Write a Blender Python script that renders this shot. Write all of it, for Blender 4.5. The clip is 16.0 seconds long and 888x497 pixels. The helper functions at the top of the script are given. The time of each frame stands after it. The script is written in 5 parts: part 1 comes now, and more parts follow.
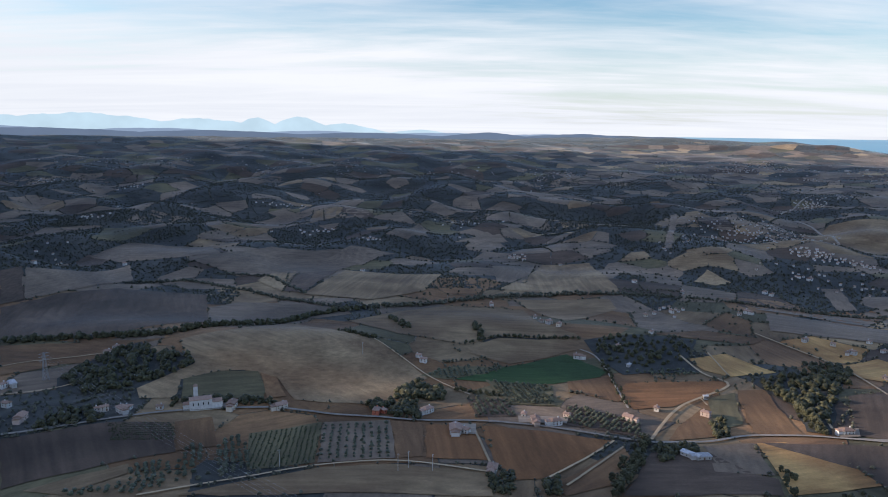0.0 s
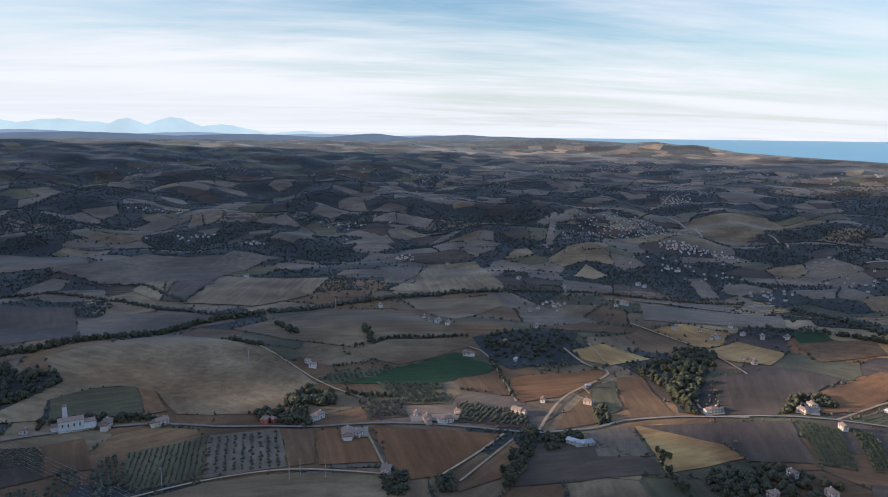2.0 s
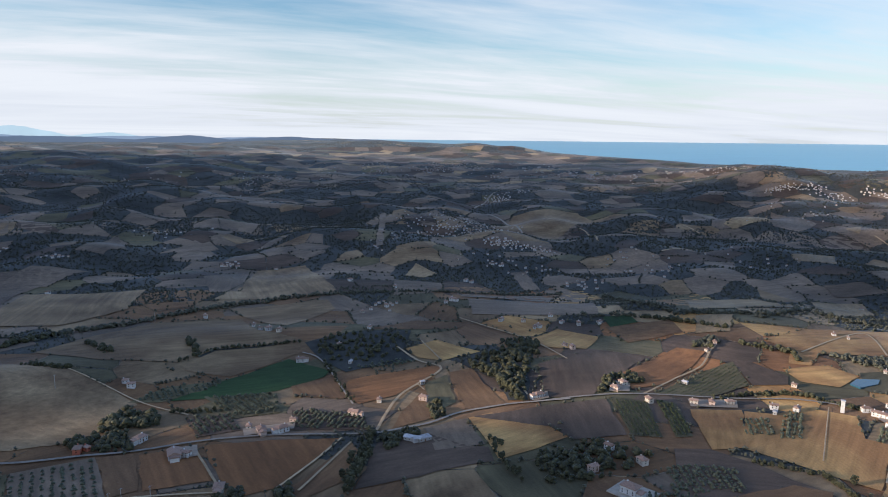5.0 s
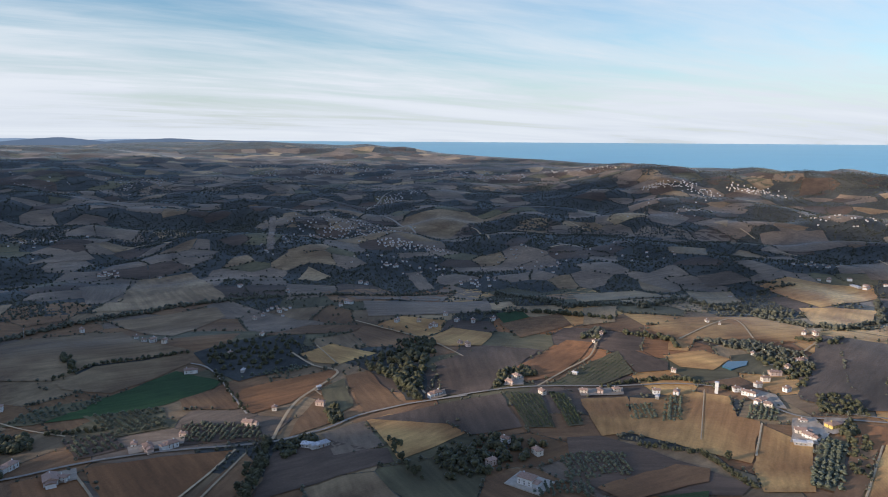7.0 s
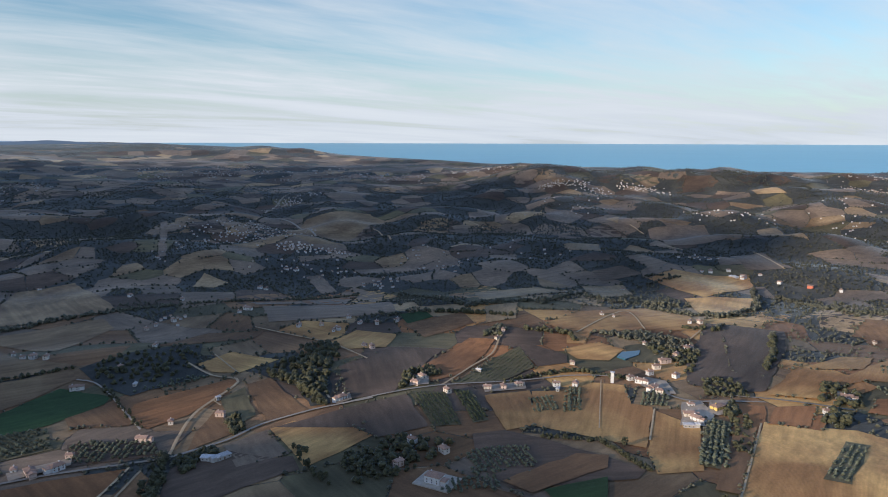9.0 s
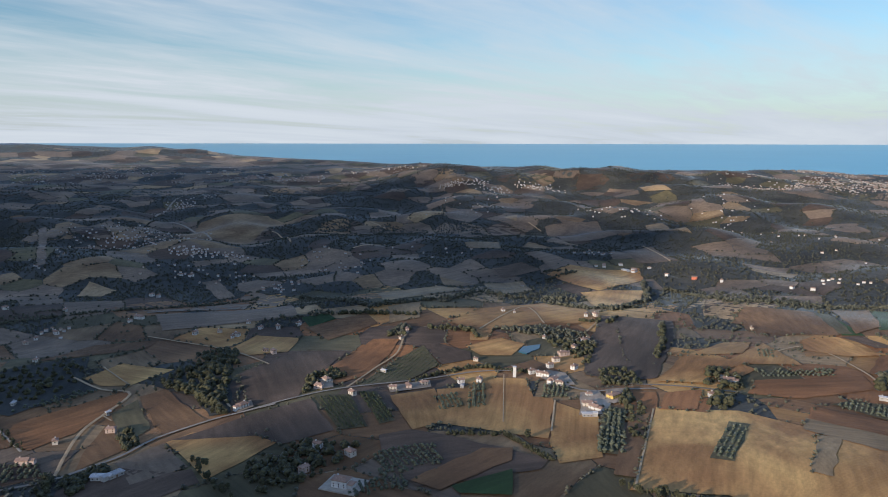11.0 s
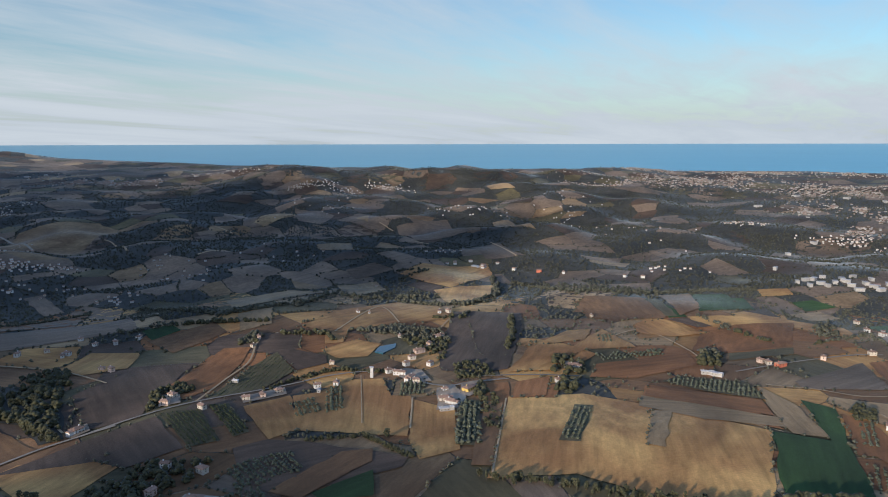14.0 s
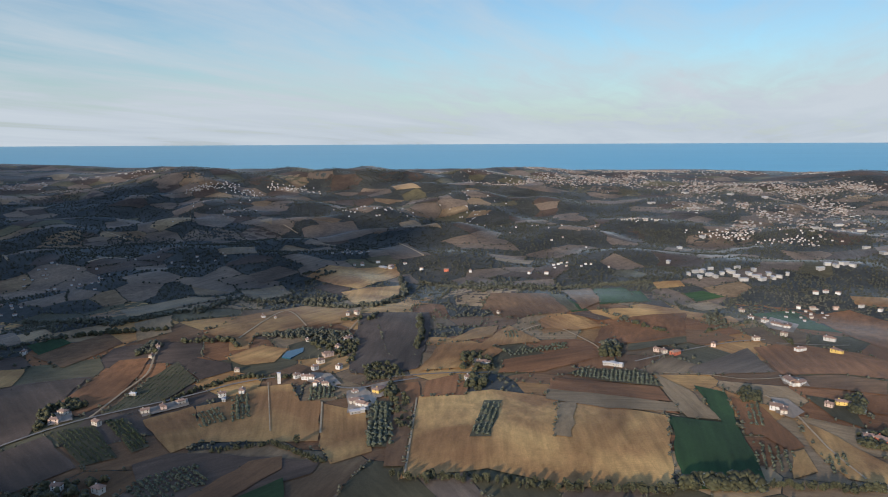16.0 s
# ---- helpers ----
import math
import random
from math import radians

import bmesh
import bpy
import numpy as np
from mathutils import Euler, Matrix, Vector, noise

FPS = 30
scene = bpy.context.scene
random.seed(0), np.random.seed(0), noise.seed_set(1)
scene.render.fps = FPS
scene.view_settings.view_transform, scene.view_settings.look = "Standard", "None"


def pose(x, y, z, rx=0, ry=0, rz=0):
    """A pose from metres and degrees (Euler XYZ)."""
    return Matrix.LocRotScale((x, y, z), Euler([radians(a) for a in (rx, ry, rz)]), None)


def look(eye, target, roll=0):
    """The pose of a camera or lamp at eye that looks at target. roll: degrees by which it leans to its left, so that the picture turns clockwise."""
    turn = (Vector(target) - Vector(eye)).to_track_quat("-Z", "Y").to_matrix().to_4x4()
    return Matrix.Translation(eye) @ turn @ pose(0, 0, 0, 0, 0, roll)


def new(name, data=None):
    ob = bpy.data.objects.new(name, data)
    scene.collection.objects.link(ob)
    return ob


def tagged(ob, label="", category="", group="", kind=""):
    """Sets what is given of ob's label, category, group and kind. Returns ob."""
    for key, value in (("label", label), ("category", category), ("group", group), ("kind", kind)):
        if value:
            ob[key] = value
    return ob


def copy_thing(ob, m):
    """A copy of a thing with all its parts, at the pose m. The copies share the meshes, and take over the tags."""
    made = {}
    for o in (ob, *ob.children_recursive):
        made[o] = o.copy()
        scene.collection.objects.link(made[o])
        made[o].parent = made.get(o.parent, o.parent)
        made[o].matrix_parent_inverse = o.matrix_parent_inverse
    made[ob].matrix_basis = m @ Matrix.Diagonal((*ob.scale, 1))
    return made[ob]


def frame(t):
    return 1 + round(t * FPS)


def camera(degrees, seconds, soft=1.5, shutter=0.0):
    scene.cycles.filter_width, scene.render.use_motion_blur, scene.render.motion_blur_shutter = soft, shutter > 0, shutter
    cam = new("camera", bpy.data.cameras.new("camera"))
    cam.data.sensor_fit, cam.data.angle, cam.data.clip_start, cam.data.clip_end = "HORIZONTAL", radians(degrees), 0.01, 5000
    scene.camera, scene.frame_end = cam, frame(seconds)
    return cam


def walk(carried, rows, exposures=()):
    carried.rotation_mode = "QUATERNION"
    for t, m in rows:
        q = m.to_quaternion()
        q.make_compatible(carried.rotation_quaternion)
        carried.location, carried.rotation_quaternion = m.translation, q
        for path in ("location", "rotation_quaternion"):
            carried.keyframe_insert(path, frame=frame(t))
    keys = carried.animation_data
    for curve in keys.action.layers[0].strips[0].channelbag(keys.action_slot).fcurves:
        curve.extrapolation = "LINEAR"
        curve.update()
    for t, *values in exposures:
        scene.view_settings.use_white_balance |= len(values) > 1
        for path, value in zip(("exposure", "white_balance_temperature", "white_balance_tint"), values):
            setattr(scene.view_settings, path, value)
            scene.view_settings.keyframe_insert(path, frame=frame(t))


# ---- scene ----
# The camera hangs in one place, high over the land, and turns to its right.
EYE = 240.0
cam = camera(64.86, 16.0, soft=1.0)
ROWS = [
    (0.0, 80.57, -0.72, 0.00),
    (0.5, 80.61, -0.70, -1.86),
    (1.0, 80.65, -0.69, -4.03),
    (1.5, 80.71, -0.70, -6.68),
    (2.0, 80.77, -0.65, -9.34),
    (2.5, 80.82, -0.61, -11.72),
    (3.0, 80.87, -0.61, -14.06),
    (3.5, 80.93, -0.59, -16.38),
    (4.0, 80.98, -0.59, -18.69),
    (6.5, 81.14, -0.42, -30.12),
    (7.0, 81.19, -0.35, -32.19),
    (7.5, 81.22, -0.29, -34.22),
    (8.0, 81.25, -0.29, -36.26),
    (8.5, 81.28, -0.23, -38.30),
    (9.0, 81.31, -0.17, -40.33),
    (11.5, 81.33, -0.07, -50.48),
    (12.0, 81.33, -0.03, -52.53),
    (12.5, 81.34, -0.03, -54.56),
    (13.0, 81.35, 0.01, -56.59),
    (13.5, 81.34, 0.05, -58.65),
    (14.0, 81.37, 0.12, -60.65),
    (14.5, 81.37, 0.14, -62.64),
    (15.0, 81.38, 0.19, -64.59),
    (15.5, 81.37, 0.22, -66.53),
    (16.0, 81.38, 0.26, -68.35),
]
walk(cam, [(t, pose(0, 0, EYE, rx, ry, rz)) for t, rx, ry, rz in ROWS], [(0.0, 0.52, 6280, 17), (4.0, 0.44, 6150, 16), (8.0, 0.25, 6030, 14), (12.0, 0.03, 5930, 12), (16.0, -0.07, 5890, 11)])

# ---- sky and sun ----
SUN_BEARING, SUN_HIGH = -84.0, 12.0
world = bpy.data.worlds.new("sky")
scene.world = world
world.use_nodes = True
wn, wl = world.node_tree.nodes, world.node_tree.links
wn.clear()


def wnode(kind, **kw):
    n = wn.new(kind)
    for k, v in kw.items():
        n.inputs[k].default_value = v
    return n


def wmath(op, a, b):
    n = wn.new("ShaderNodeMath")
    n.operation = op
    for i, v in enumerate((a, b)):
        if isinstance(v, (int, float)):
            n.inputs[i].default_value = v
        else:
            wl.new(v, n.inputs[i])
    return n.outputs[0]


sky = wn.new("ShaderNodeTexSky")
sky.sky_type, sky.sun_disc = "NISHITA", False
sky.sun_elevation, sky.sun_rotation = radians(SUN_HIGH), radians(SUN_BEARING)
sky.air_density, sky.dust_density, sky.ozone_density = 1.0, 0.6, 2.0
coords = wn.new("ShaderNodeTexCoord")
split = wn.new("ShaderNodeSeparateXYZ")
wl.new(coords.outputs["Generated"], split.inputs[0])
up = wmath("ADD", wmath("MAXIMUM", split.outputs[2], 0.0), 0.07)
flat = wn.new("ShaderNodeCombineXYZ")
wl.new(wmath("DIVIDE", split.outputs[0], up), flat.inputs[0])
wl.new(wmath("DIVIDE", split.outputs[1], up), flat.inputs[1])
stretch = wn.new("ShaderNodeMapping")
stretch.inputs["Rotation"].default_value = (0, 0, radians(24))
stretch.inputs["Scale"].default_value = (0.33, 0.95, 1)
wl.new(flat.outputs[0], stretch.inputs[0])
veil = wnode("ShaderNodeTexNoise", Scale=0.55, Detail=9.0, Roughness=0.58, Distortion=0.5)
wl.new(stretch.outputs[0], veil.inputs["Vector"])
# high thin cloud, thicker towards the sun
fine = wnode("ShaderNodeTexNoise", Scale=2.6, Detail=8.0, Roughness=0.62, Distortion=0.8)
wl.new(stretch.outputs[0], fine.inputs["Vector"])
west = wmath("ADD", wmath("MAXIMUM", wmath("MULTIPLY", split.outputs[0], -0.26), -0.05), wmath("ADD", wmath("MULTIPLY", fine.outputs["Fac"], 0.36), -0.18))
high = wn.new("ShaderNodeMapRange")
high.inputs[1].default_value, high.inputs[2].default_value, high.inputs[3].default_value, high.inputs[4].default_value = 0.25, 0.7, 1.0, 0.25
wl.new(split.outputs[2], high.inputs[0])
cover = wn.new("ShaderNodeMapRange")
cover.inputs[1].default_value, cover.inputs[2].default_value = 0.31, 0.68
wl.new(wmath("ADD", veil.outputs["Fac"], west), cover.inputs[0])
low = wn.new("ShaderNodeMapRange")
low.inputs[1].default_value, low.inputs[2].default_value, low.inputs[3].default_value, low.inputs[4].default_value = 0.0, 0.14, 0.85, 0.0
wl.new(split.outputs[2], low.inputs[0])
amount = wmath("MINIMUM", wmath("ADD", wmath("MULTIPLY", wmath("MULTIPLY", cover.outputs[0], high.outputs[0]), 0.85), low.outputs[0]), 1.0)
mixed = wn.new("ShaderNodeMix")
mixed.data_type = "RGBA"
wl.new(amount, mixed.inputs["Factor"])
tint = wn.new("ShaderNodeMix")
tint.data_type, tint.blend_type = "RGBA", "MULTIPLY"
tint.inputs["Factor"].default_value = 1.0
zenith = wn.new("ShaderNodeMix")
zenith.data_type = "RGBA"
zenith.inputs[6].default_value, zenith.inputs[7].default_value = (1.9, 2.25, 2.9, 1), (1.0, 1.12, 1.14, 1)
wl.new(high.outputs[0], zenith.inputs["Factor"])
wl.new(zenith.outputs[2], tint.inputs[7])
wl.new(sky.outputs[0], tint.inputs[6])
wl.new(tint.outputs[2], mixed.inputs[6])
folds = wn.new("ShaderNodeMix")
folds.data_type = "RGBA"
folds.inputs[6].default_value, folds.inputs[7].default_value = (4.35, 4.68, 4.85, 1), (5.3, 5.55, 5.5, 1)
fold = wn.new("ShaderNodeMapRange")
fold.inputs[1].default_value, fold.inputs[2].default_value = 0.30, 0.62
wl.new(veil.outputs["Fac"], fold.inputs[0])
wl.new(fold.outputs[0], folds.inputs["Factor"])
wl.new(folds.outputs[2], mixed.inputs[7])
shine = wnode("ShaderNodeBackground", Strength=0.122)
wl.new(mixed.outputs[2], shine.inputs[0])
wout = wn.new("ShaderNodeOutputWorld")
wl.new(shine.outputs[0], wout.inputs[0])

sun = new("sun", bpy.data.lights.new("sun", "SUN"))
sun.data.energy, sun.data.angle, sun.data.color = 5.0, radians(2.5), (1.0, 0.81, 0.59)
a, e = radians(SUN_BEARING), radians(SUN_HIGH)
sun.matrix_world = look((0, 0, 0), (-math.sin(a) * math.cos(e), -math.cos(a) * math.cos(e), -math.sin(e)))

# ---- materials ----
class Mat:
    """A node material under construction."""

    def __init__(self, name, rough=0.9, metal=0.0, spec=0.2, sheen=0.0):
        self.m = bpy.data.materials.new(name)
        self.m.use_nodes = True
        self.n, self.l = self.m.node_tree.nodes, self.m.node_tree.links
        self.b = self.n["Principled BSDF"]
        self.b.inputs["Roughness"].default_value = rough
        self.b.inputs["Metallic"].default_value = metal
        self.b.inputs["Specular IOR Level"].default_value = spec
        self.b.inputs["Sheen Weight"].default_value = sheen
        self.b.inputs["Sheen Roughness"].default_value = 0.22
        # the tint is the blue of the haze it imitates
        self.b.inputs["Sheen Tint"].default_value = (0.55, 0.74, 1.0, 1)
        self.co = self.n.new("ShaderNodeTexCoord")
        self.geo = self.n.new("ShaderNodeNewGeometry")
        self.info = self.n.new("ShaderNodeObjectInfo")

    def put(self, socket, v):
        if isinstance(v, (int, float, tuple)):
            socket.default_value = v
        else:
            self.l.new(v, socket)

    def place(self):
        return self.geo.outputs["Position"]

    def local(self):
        return self.co.outputs["Object"]

    def scaled(self, vec, sx, sy, sz=1.0, turn=0):
        n = self.n.new("ShaderNodeMapping")
        n.inputs["Scale"].default_value = (sx, sy, sz)
        n.inputs["Rotation"].default_value = (0, 0, radians(turn))
        self.l.new(vec, n.inputs[0])
        return n.outputs[0]

    def noise(self, vec, scale, detail=4.0, rough=0.55, warp=0.0):
        n = self.n.new("ShaderNodeTexNoise")
        n.inputs["Scale"].default_value, n.inputs["Detail"].default_value = scale, detail
        n.inputs["Roughness"].default_value, n.inputs["Distortion"].default_value = rough, warp
        self.l.new(vec, n.inputs["Vector"])
        return n.outputs["Fac"]

    def cells(self, vec, scale, out="Color"):
        n = self.n.new("ShaderNodeTexVoronoi")
        n.inputs["Scale"].default_value = scale
        self.l.new(vec, n.inputs["Vector"])
        return n.outputs[out]

    def stripes(self, vec, scale, warp=1.0):
        n = self.n.new("ShaderNodeTexWave")
        n.bands_direction = "Y"
        n.inputs["Scale"].default_value, n.inputs["Distortion"].default_value = scale, warp
        n.inputs["Detail"].default_value, n.inputs["Detail Scale"].default_value = 3, 0.6
        self.l.new(vec, n.inputs["Vector"])
        return n.outputs["Fac"]

    def ramp(self, fac, *stops):
        n = self.n.new("ShaderNodeValToRGB")
        while len(n.color_ramp.elements) < len(stops):
            n.color_ramp.elements.new(0.5)
        for el, (at, col) in zip(n.color_ramp.elements, stops):
            el.position, el.color = at, (*col, 1)
        self.l.new(fac, n.inputs[0])
        return n.outputs[0]

    def mix(self, fac, a, b, mode="MIX"):
        n = self.n.new("ShaderNodeMix")
        n.data_type, n.blend_type = "RGBA", mode
        self.put(n.inputs["Factor"], fac)
        self.put(n.inputs[6], a if not isinstance(a, tuple) else (*a, 1))
        self.put(n.inputs[7], b if not isinstance(b, tuple) else (*b, 1))
        return n.outputs[2]

    def math(self, op, a, b=0.0):
        n = self.n.new("ShaderNodeMath")
        n.operation = op
        self.put(n.inputs[0], a)
        self.put(n.inputs[1], b)
        return n.outputs[0]

    def step(self, v, a, b, lo=0.0, hi=1.0):
        n = self.n.new("ShaderNodeMapRange")
        for i, x in enumerate((a, b, lo, hi)):
            n.inputs[i + 1].default_value = x
        self.l.new(v, n.inputs[0])
        return n.outputs[0]

    def finish(self, colour, bump_from=None, strength=0.3, distance=0.3):
        self.put(self.b.inputs["Base Color"], colour if not isinstance(colour, tuple) else (*colour, 1))
        if bump_from is not None:
            n = self.n.new("ShaderNodeBump")
            n.inputs["Strength"].default_value, n.inputs["Distance"].default_value = strength, distance
            self.l.new(bump_from, n.inputs["Height"])
            self.l.new(n.outputs[0], self.b.inputs["Normal"])
        return self.m


HAZE_SHEEN = 0.15  # blue sheen standing in for haze, strongest at flat angles


def shade(c, k):
    return tuple(min(1.0, v * k) for v in c)


def land_material():
    """Rough country: scrub, woods and small dark plots, in patches of about a hundred metres."""
    m = Mat("open_country", 0.95, sheen=1.3 * HAZE_SHEEN)
    p = m.place()
    v = m.n.new("ShaderNodeVectorMath")
    v.operation = "ADD"
    m.l.new(p, v.inputs[0])
    k = m.n.new("ShaderNodeVectorMath")
    k.operation = "SCALE"
    k.inputs["Scale"].default_value = 70
    nn = m.n.new("ShaderNodeTexNoise")
    nn.inputs["Scale"].default_value = 0.008
    m.l.new(p, nn.inputs["Vector"])
    m.l.new(nn.outputs["Color"], k.inputs[0])
    m.l.new(k.outputs[0], v.inputs[1])
    flat_p = m.scaled(v.outputs[0], 1, 1, 0.0, 20)
    pick = m.n.new("ShaderNodeSeparateColor")
    m.l.new(m.cells(m.scaled(flat_p, 0.010, 0.016), 1.0), pick.inputs[0])
    plots = m.ramp(pick.outputs[0], (0.0, (0.050, 0.048, 0.036)), (0.3, (0.085, 0.072, 0.05)), (0.45, (0.13, 0.10, 0.066)), (0.62, (0.20, 0.145, 0.088)), (0.8, (0.075, 0.08, 0.045)), (1.0, (0.28, 0.20, 0.115)))
    # woods spread with distance, their dark also painting cloud shade; nearer ground is worked
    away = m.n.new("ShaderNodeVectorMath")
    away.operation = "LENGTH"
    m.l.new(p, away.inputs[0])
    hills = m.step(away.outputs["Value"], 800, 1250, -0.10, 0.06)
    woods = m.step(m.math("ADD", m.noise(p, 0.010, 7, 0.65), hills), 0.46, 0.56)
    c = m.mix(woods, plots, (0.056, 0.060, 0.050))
    grain = m.noise(p, 0.12, 6, 0.7)
    c = m.mix(0.75, c, m.ramp(grain, (0.3, (0.45, 0.45, 0.45)), (0.7, (1.5, 1.5, 1.5))), "MULTIPLY")
    return m.finish(c, grain, 0.9, 4.0)


def soil_material(name, light, dark, stripe=0.25, width=1.1, rough=0.95, spots=0.8, haze_sheen=HAZE_SHEEN):
    """Worked ground: tillage lines along the field's own x, broad damp and dry drifts with cloud-shade dapples, fine
    clods.
    """
    m = Mat(name, rough, sheen=haze_sheen)
    p, q = m.place(), m.local()
    # broad tones paint cloud-shade dapples as well as damp soil
    drift = m.noise(p, 0.011, 5, 0.55, 0.6)
    damp_shade = m.noise(m.scaled(p, 1, 1, 1, 40), 0.0055, 3, 0.5, 1.0)
    c = m.mix(m.step(drift, 0.36, 0.64), dark, light)
    c = m.mix(m.step(damp_shade, 0.34, 0.56), shade(dark, 0.72), c)
    tone = m.step(m.info.outputs["Random"], 0, 1, 0.82, 1.15)
    c = m.mix(1.0, c, m.n_combine(tone), "MULTIPLY")
    bands = m.noise(m.scaled(q, 0.006, 0.14), 1.0, 4, 0.6)
    c = m.mix(spots, c, m.ramp(bands, (0.3, (0.66, 0.65, 0.64)), (0.7, (1.3, 1.27, 1.24))), "MULTIPLY")
    lines = m.stripes(q, 1.0 / width, 1.6)
    c = m.mix(stripe, c, m.ramp(lines, (0.2, (0.55, 0.55, 0.55)), (0.8, (1.3, 1.3, 1.3))), "MULTIPLY")
    grain = m.noise(p, 0.45, 5, 0.7)
    c = m.mix(0.45, c, m.ramp(grain, (0.3, (0.7, 0.7, 0.7)), (0.7, (1.25, 1.25, 1.25))), "MULTIPLY")
    return m.finish(c, grain, 0.5, 0.6)


def n_combine(self, v):
    n = self.n.new("ShaderNodeCombineColor")
    for i in range(3):
        self.put(n.inputs[i], v)
    return n.outputs[0]


Mat.n_combine = n_combine


def leaf_material(name, light, dark, scale=0.5, haze_sheen=HAZE_SHEEN):
    m = Mat(name, 0.75, 0, 0.25, haze_sheen)
    g = m.noise(m.place(), scale, 5, 0.7)
    c = m.mix(m.step(g, 0.3, 0.7), dark, light)
    c = m.mix(1.0, c, m.n_combine(m.step(m.geo.outputs["Random Per Island"], 0, 1, 0.6, 1.35)), "MULTIPLY")
    c = m.mix(1.0, c, m.n_combine(m.step(m.info.outputs["Random"], 0, 1, 0.75, 1.25)), "MULTIPLY")
    return m.finish(c, g, 0.6, 0.4)


def plain_material(name, col, rough=0.8, wear=0.35, scale=0.8, metal=0.0, spec=0.3):
    m = Mat(name, rough, metal, spec)
    g = m.noise(m.place(), scale, 6, 0.65)
    c = m.mix(1.0, col, m.ramp(g, (0.25, (1 - wear,) * 3), (0.75, (1 + 0.3 * wear,) * 3)), "MULTIPLY")
    c = m.mix(1.0, c, m.n_combine(m.step(m.info.outputs["Random"], 0, 1, 0.8, 1.12)), "MULTIPLY")
    return m.finish(c, g, 0.25, 0.1)


LAND = land_material()
TAN = soil_material("dry_stubble", (0.60, 0.37, 0.135), (0.32, 0.165, 0.064), 0.22, 2.4)
PALE = soil_material("pale_stubble", (0.43, 0.305, 0.165), (0.28, 0.195, 0.105), 0.22, 2.4)
BROWN = soil_material("ploughed_earth", (0.26, 0.148, 0.070), (0.16, 0.092, 0.048), 0.3, 1.6)
RED = soil_material("red_earth", (0.34, 0.158, 0.064), (0.22, 0.108, 0.048), 0.3, 1.6)
DARK = soil_material("dark_earth", (0.150, 0.104, 0.072), (0.088, 0.064, 0.047), 0.3, 1.6)
GREY = soil_material("grey_earth", (0.245, 0.180, 0.122), (0.155, 0.118, 0.085), 0.3, 1.6)
GREEN = soil_material("young_crop", (0.055, 0.107, 0.034), (0.036, 0.070, 0.026), 0.2, 1.2)
OLIVE = soil_material("rough_grass", (0.155, 0.130, 0.068), (0.095, 0.084, 0.047), 0.15, 2.0)
# dimmer stubble colour, standing in for cloud shade on the western slopes
DULL = soil_material("shade_dimmed_stubble", (0.33, 0.235, 0.13), (0.165, 0.108, 0.060), 0.22, 2.4)
YARD = soil_material("pale_yard", (0.42, 0.35, 0.27), (0.27, 0.22, 0.165), 0.05, 3.0)
WOODY = soil_material("undergrowth", (0.076, 0.076, 0.066), (0.046, 0.049, 0.044), 0.0, 2.0, haze_sheen=1.3 * HAZE_SHEEN)


def sea_material():
    m = Mat("sea_water", 0.28, 0, 0.5)
    p = m.place()
    g = m.noise(m.scaled(p, 0.002, 0.002), 1.0, 5)
    c = m.mix(m.step(g, 0.35, 0.65), (0.105, 0.345, 0.435), (0.135, 0.395, 0.49))
    return m.finish(c, m.noise(p, 0.05, 4), 0.5, 1.0)


SEA = sea_material()
POND = Mat("pond_water", 0.12, 0, 0.5).finish((0.03, 0.09, 0.13))
ROAD = plain_material("worn_asphalt", (0.30, 0.265, 0.215), 0.9, 0.4, 0.2)
TRACK = plain_material("pale_dirt_track", (0.47, 0.35, 0.21), 0.95, 0.4, 0.2)
# ---- the lie of the land ----
def bump(x, y, cx, cy, sx, sy, turn, high):
    """A rounded hill: its middle, its two half-widths, the turn of its long axis and its height."""
    c, s = math.cos(radians(turn)), math.sin(radians(turn))
    u, v = (x - cx) * c + (y - cy) * s, (y - cy) * c - (x - cx) * s
    return high * np.exp(-(u / sx) ** 2 - (v / sy) ** 2)


def ramp(v, a, b):
    w = np.clip((v - a) / (b - a), 0, 1)
    return w * w * (3 - 2 * w)


COAST = ((-180, 6200), (8, 6200), (15, 5000), (22, 4250), (32, 3750), (42, 3450), (50, 3250), (62, 3150), (80, 3200), (101, 3200), (125, 3200), (180, 3400))


def coast(bearing):
    return np.interp(bearing, [a for a, _ in COAST], [r for _, r in COAST])


def base(r):
    """The level to which the land and the sea rise with the distance."""
    return 229 * ramp(r, 1100, 4950)


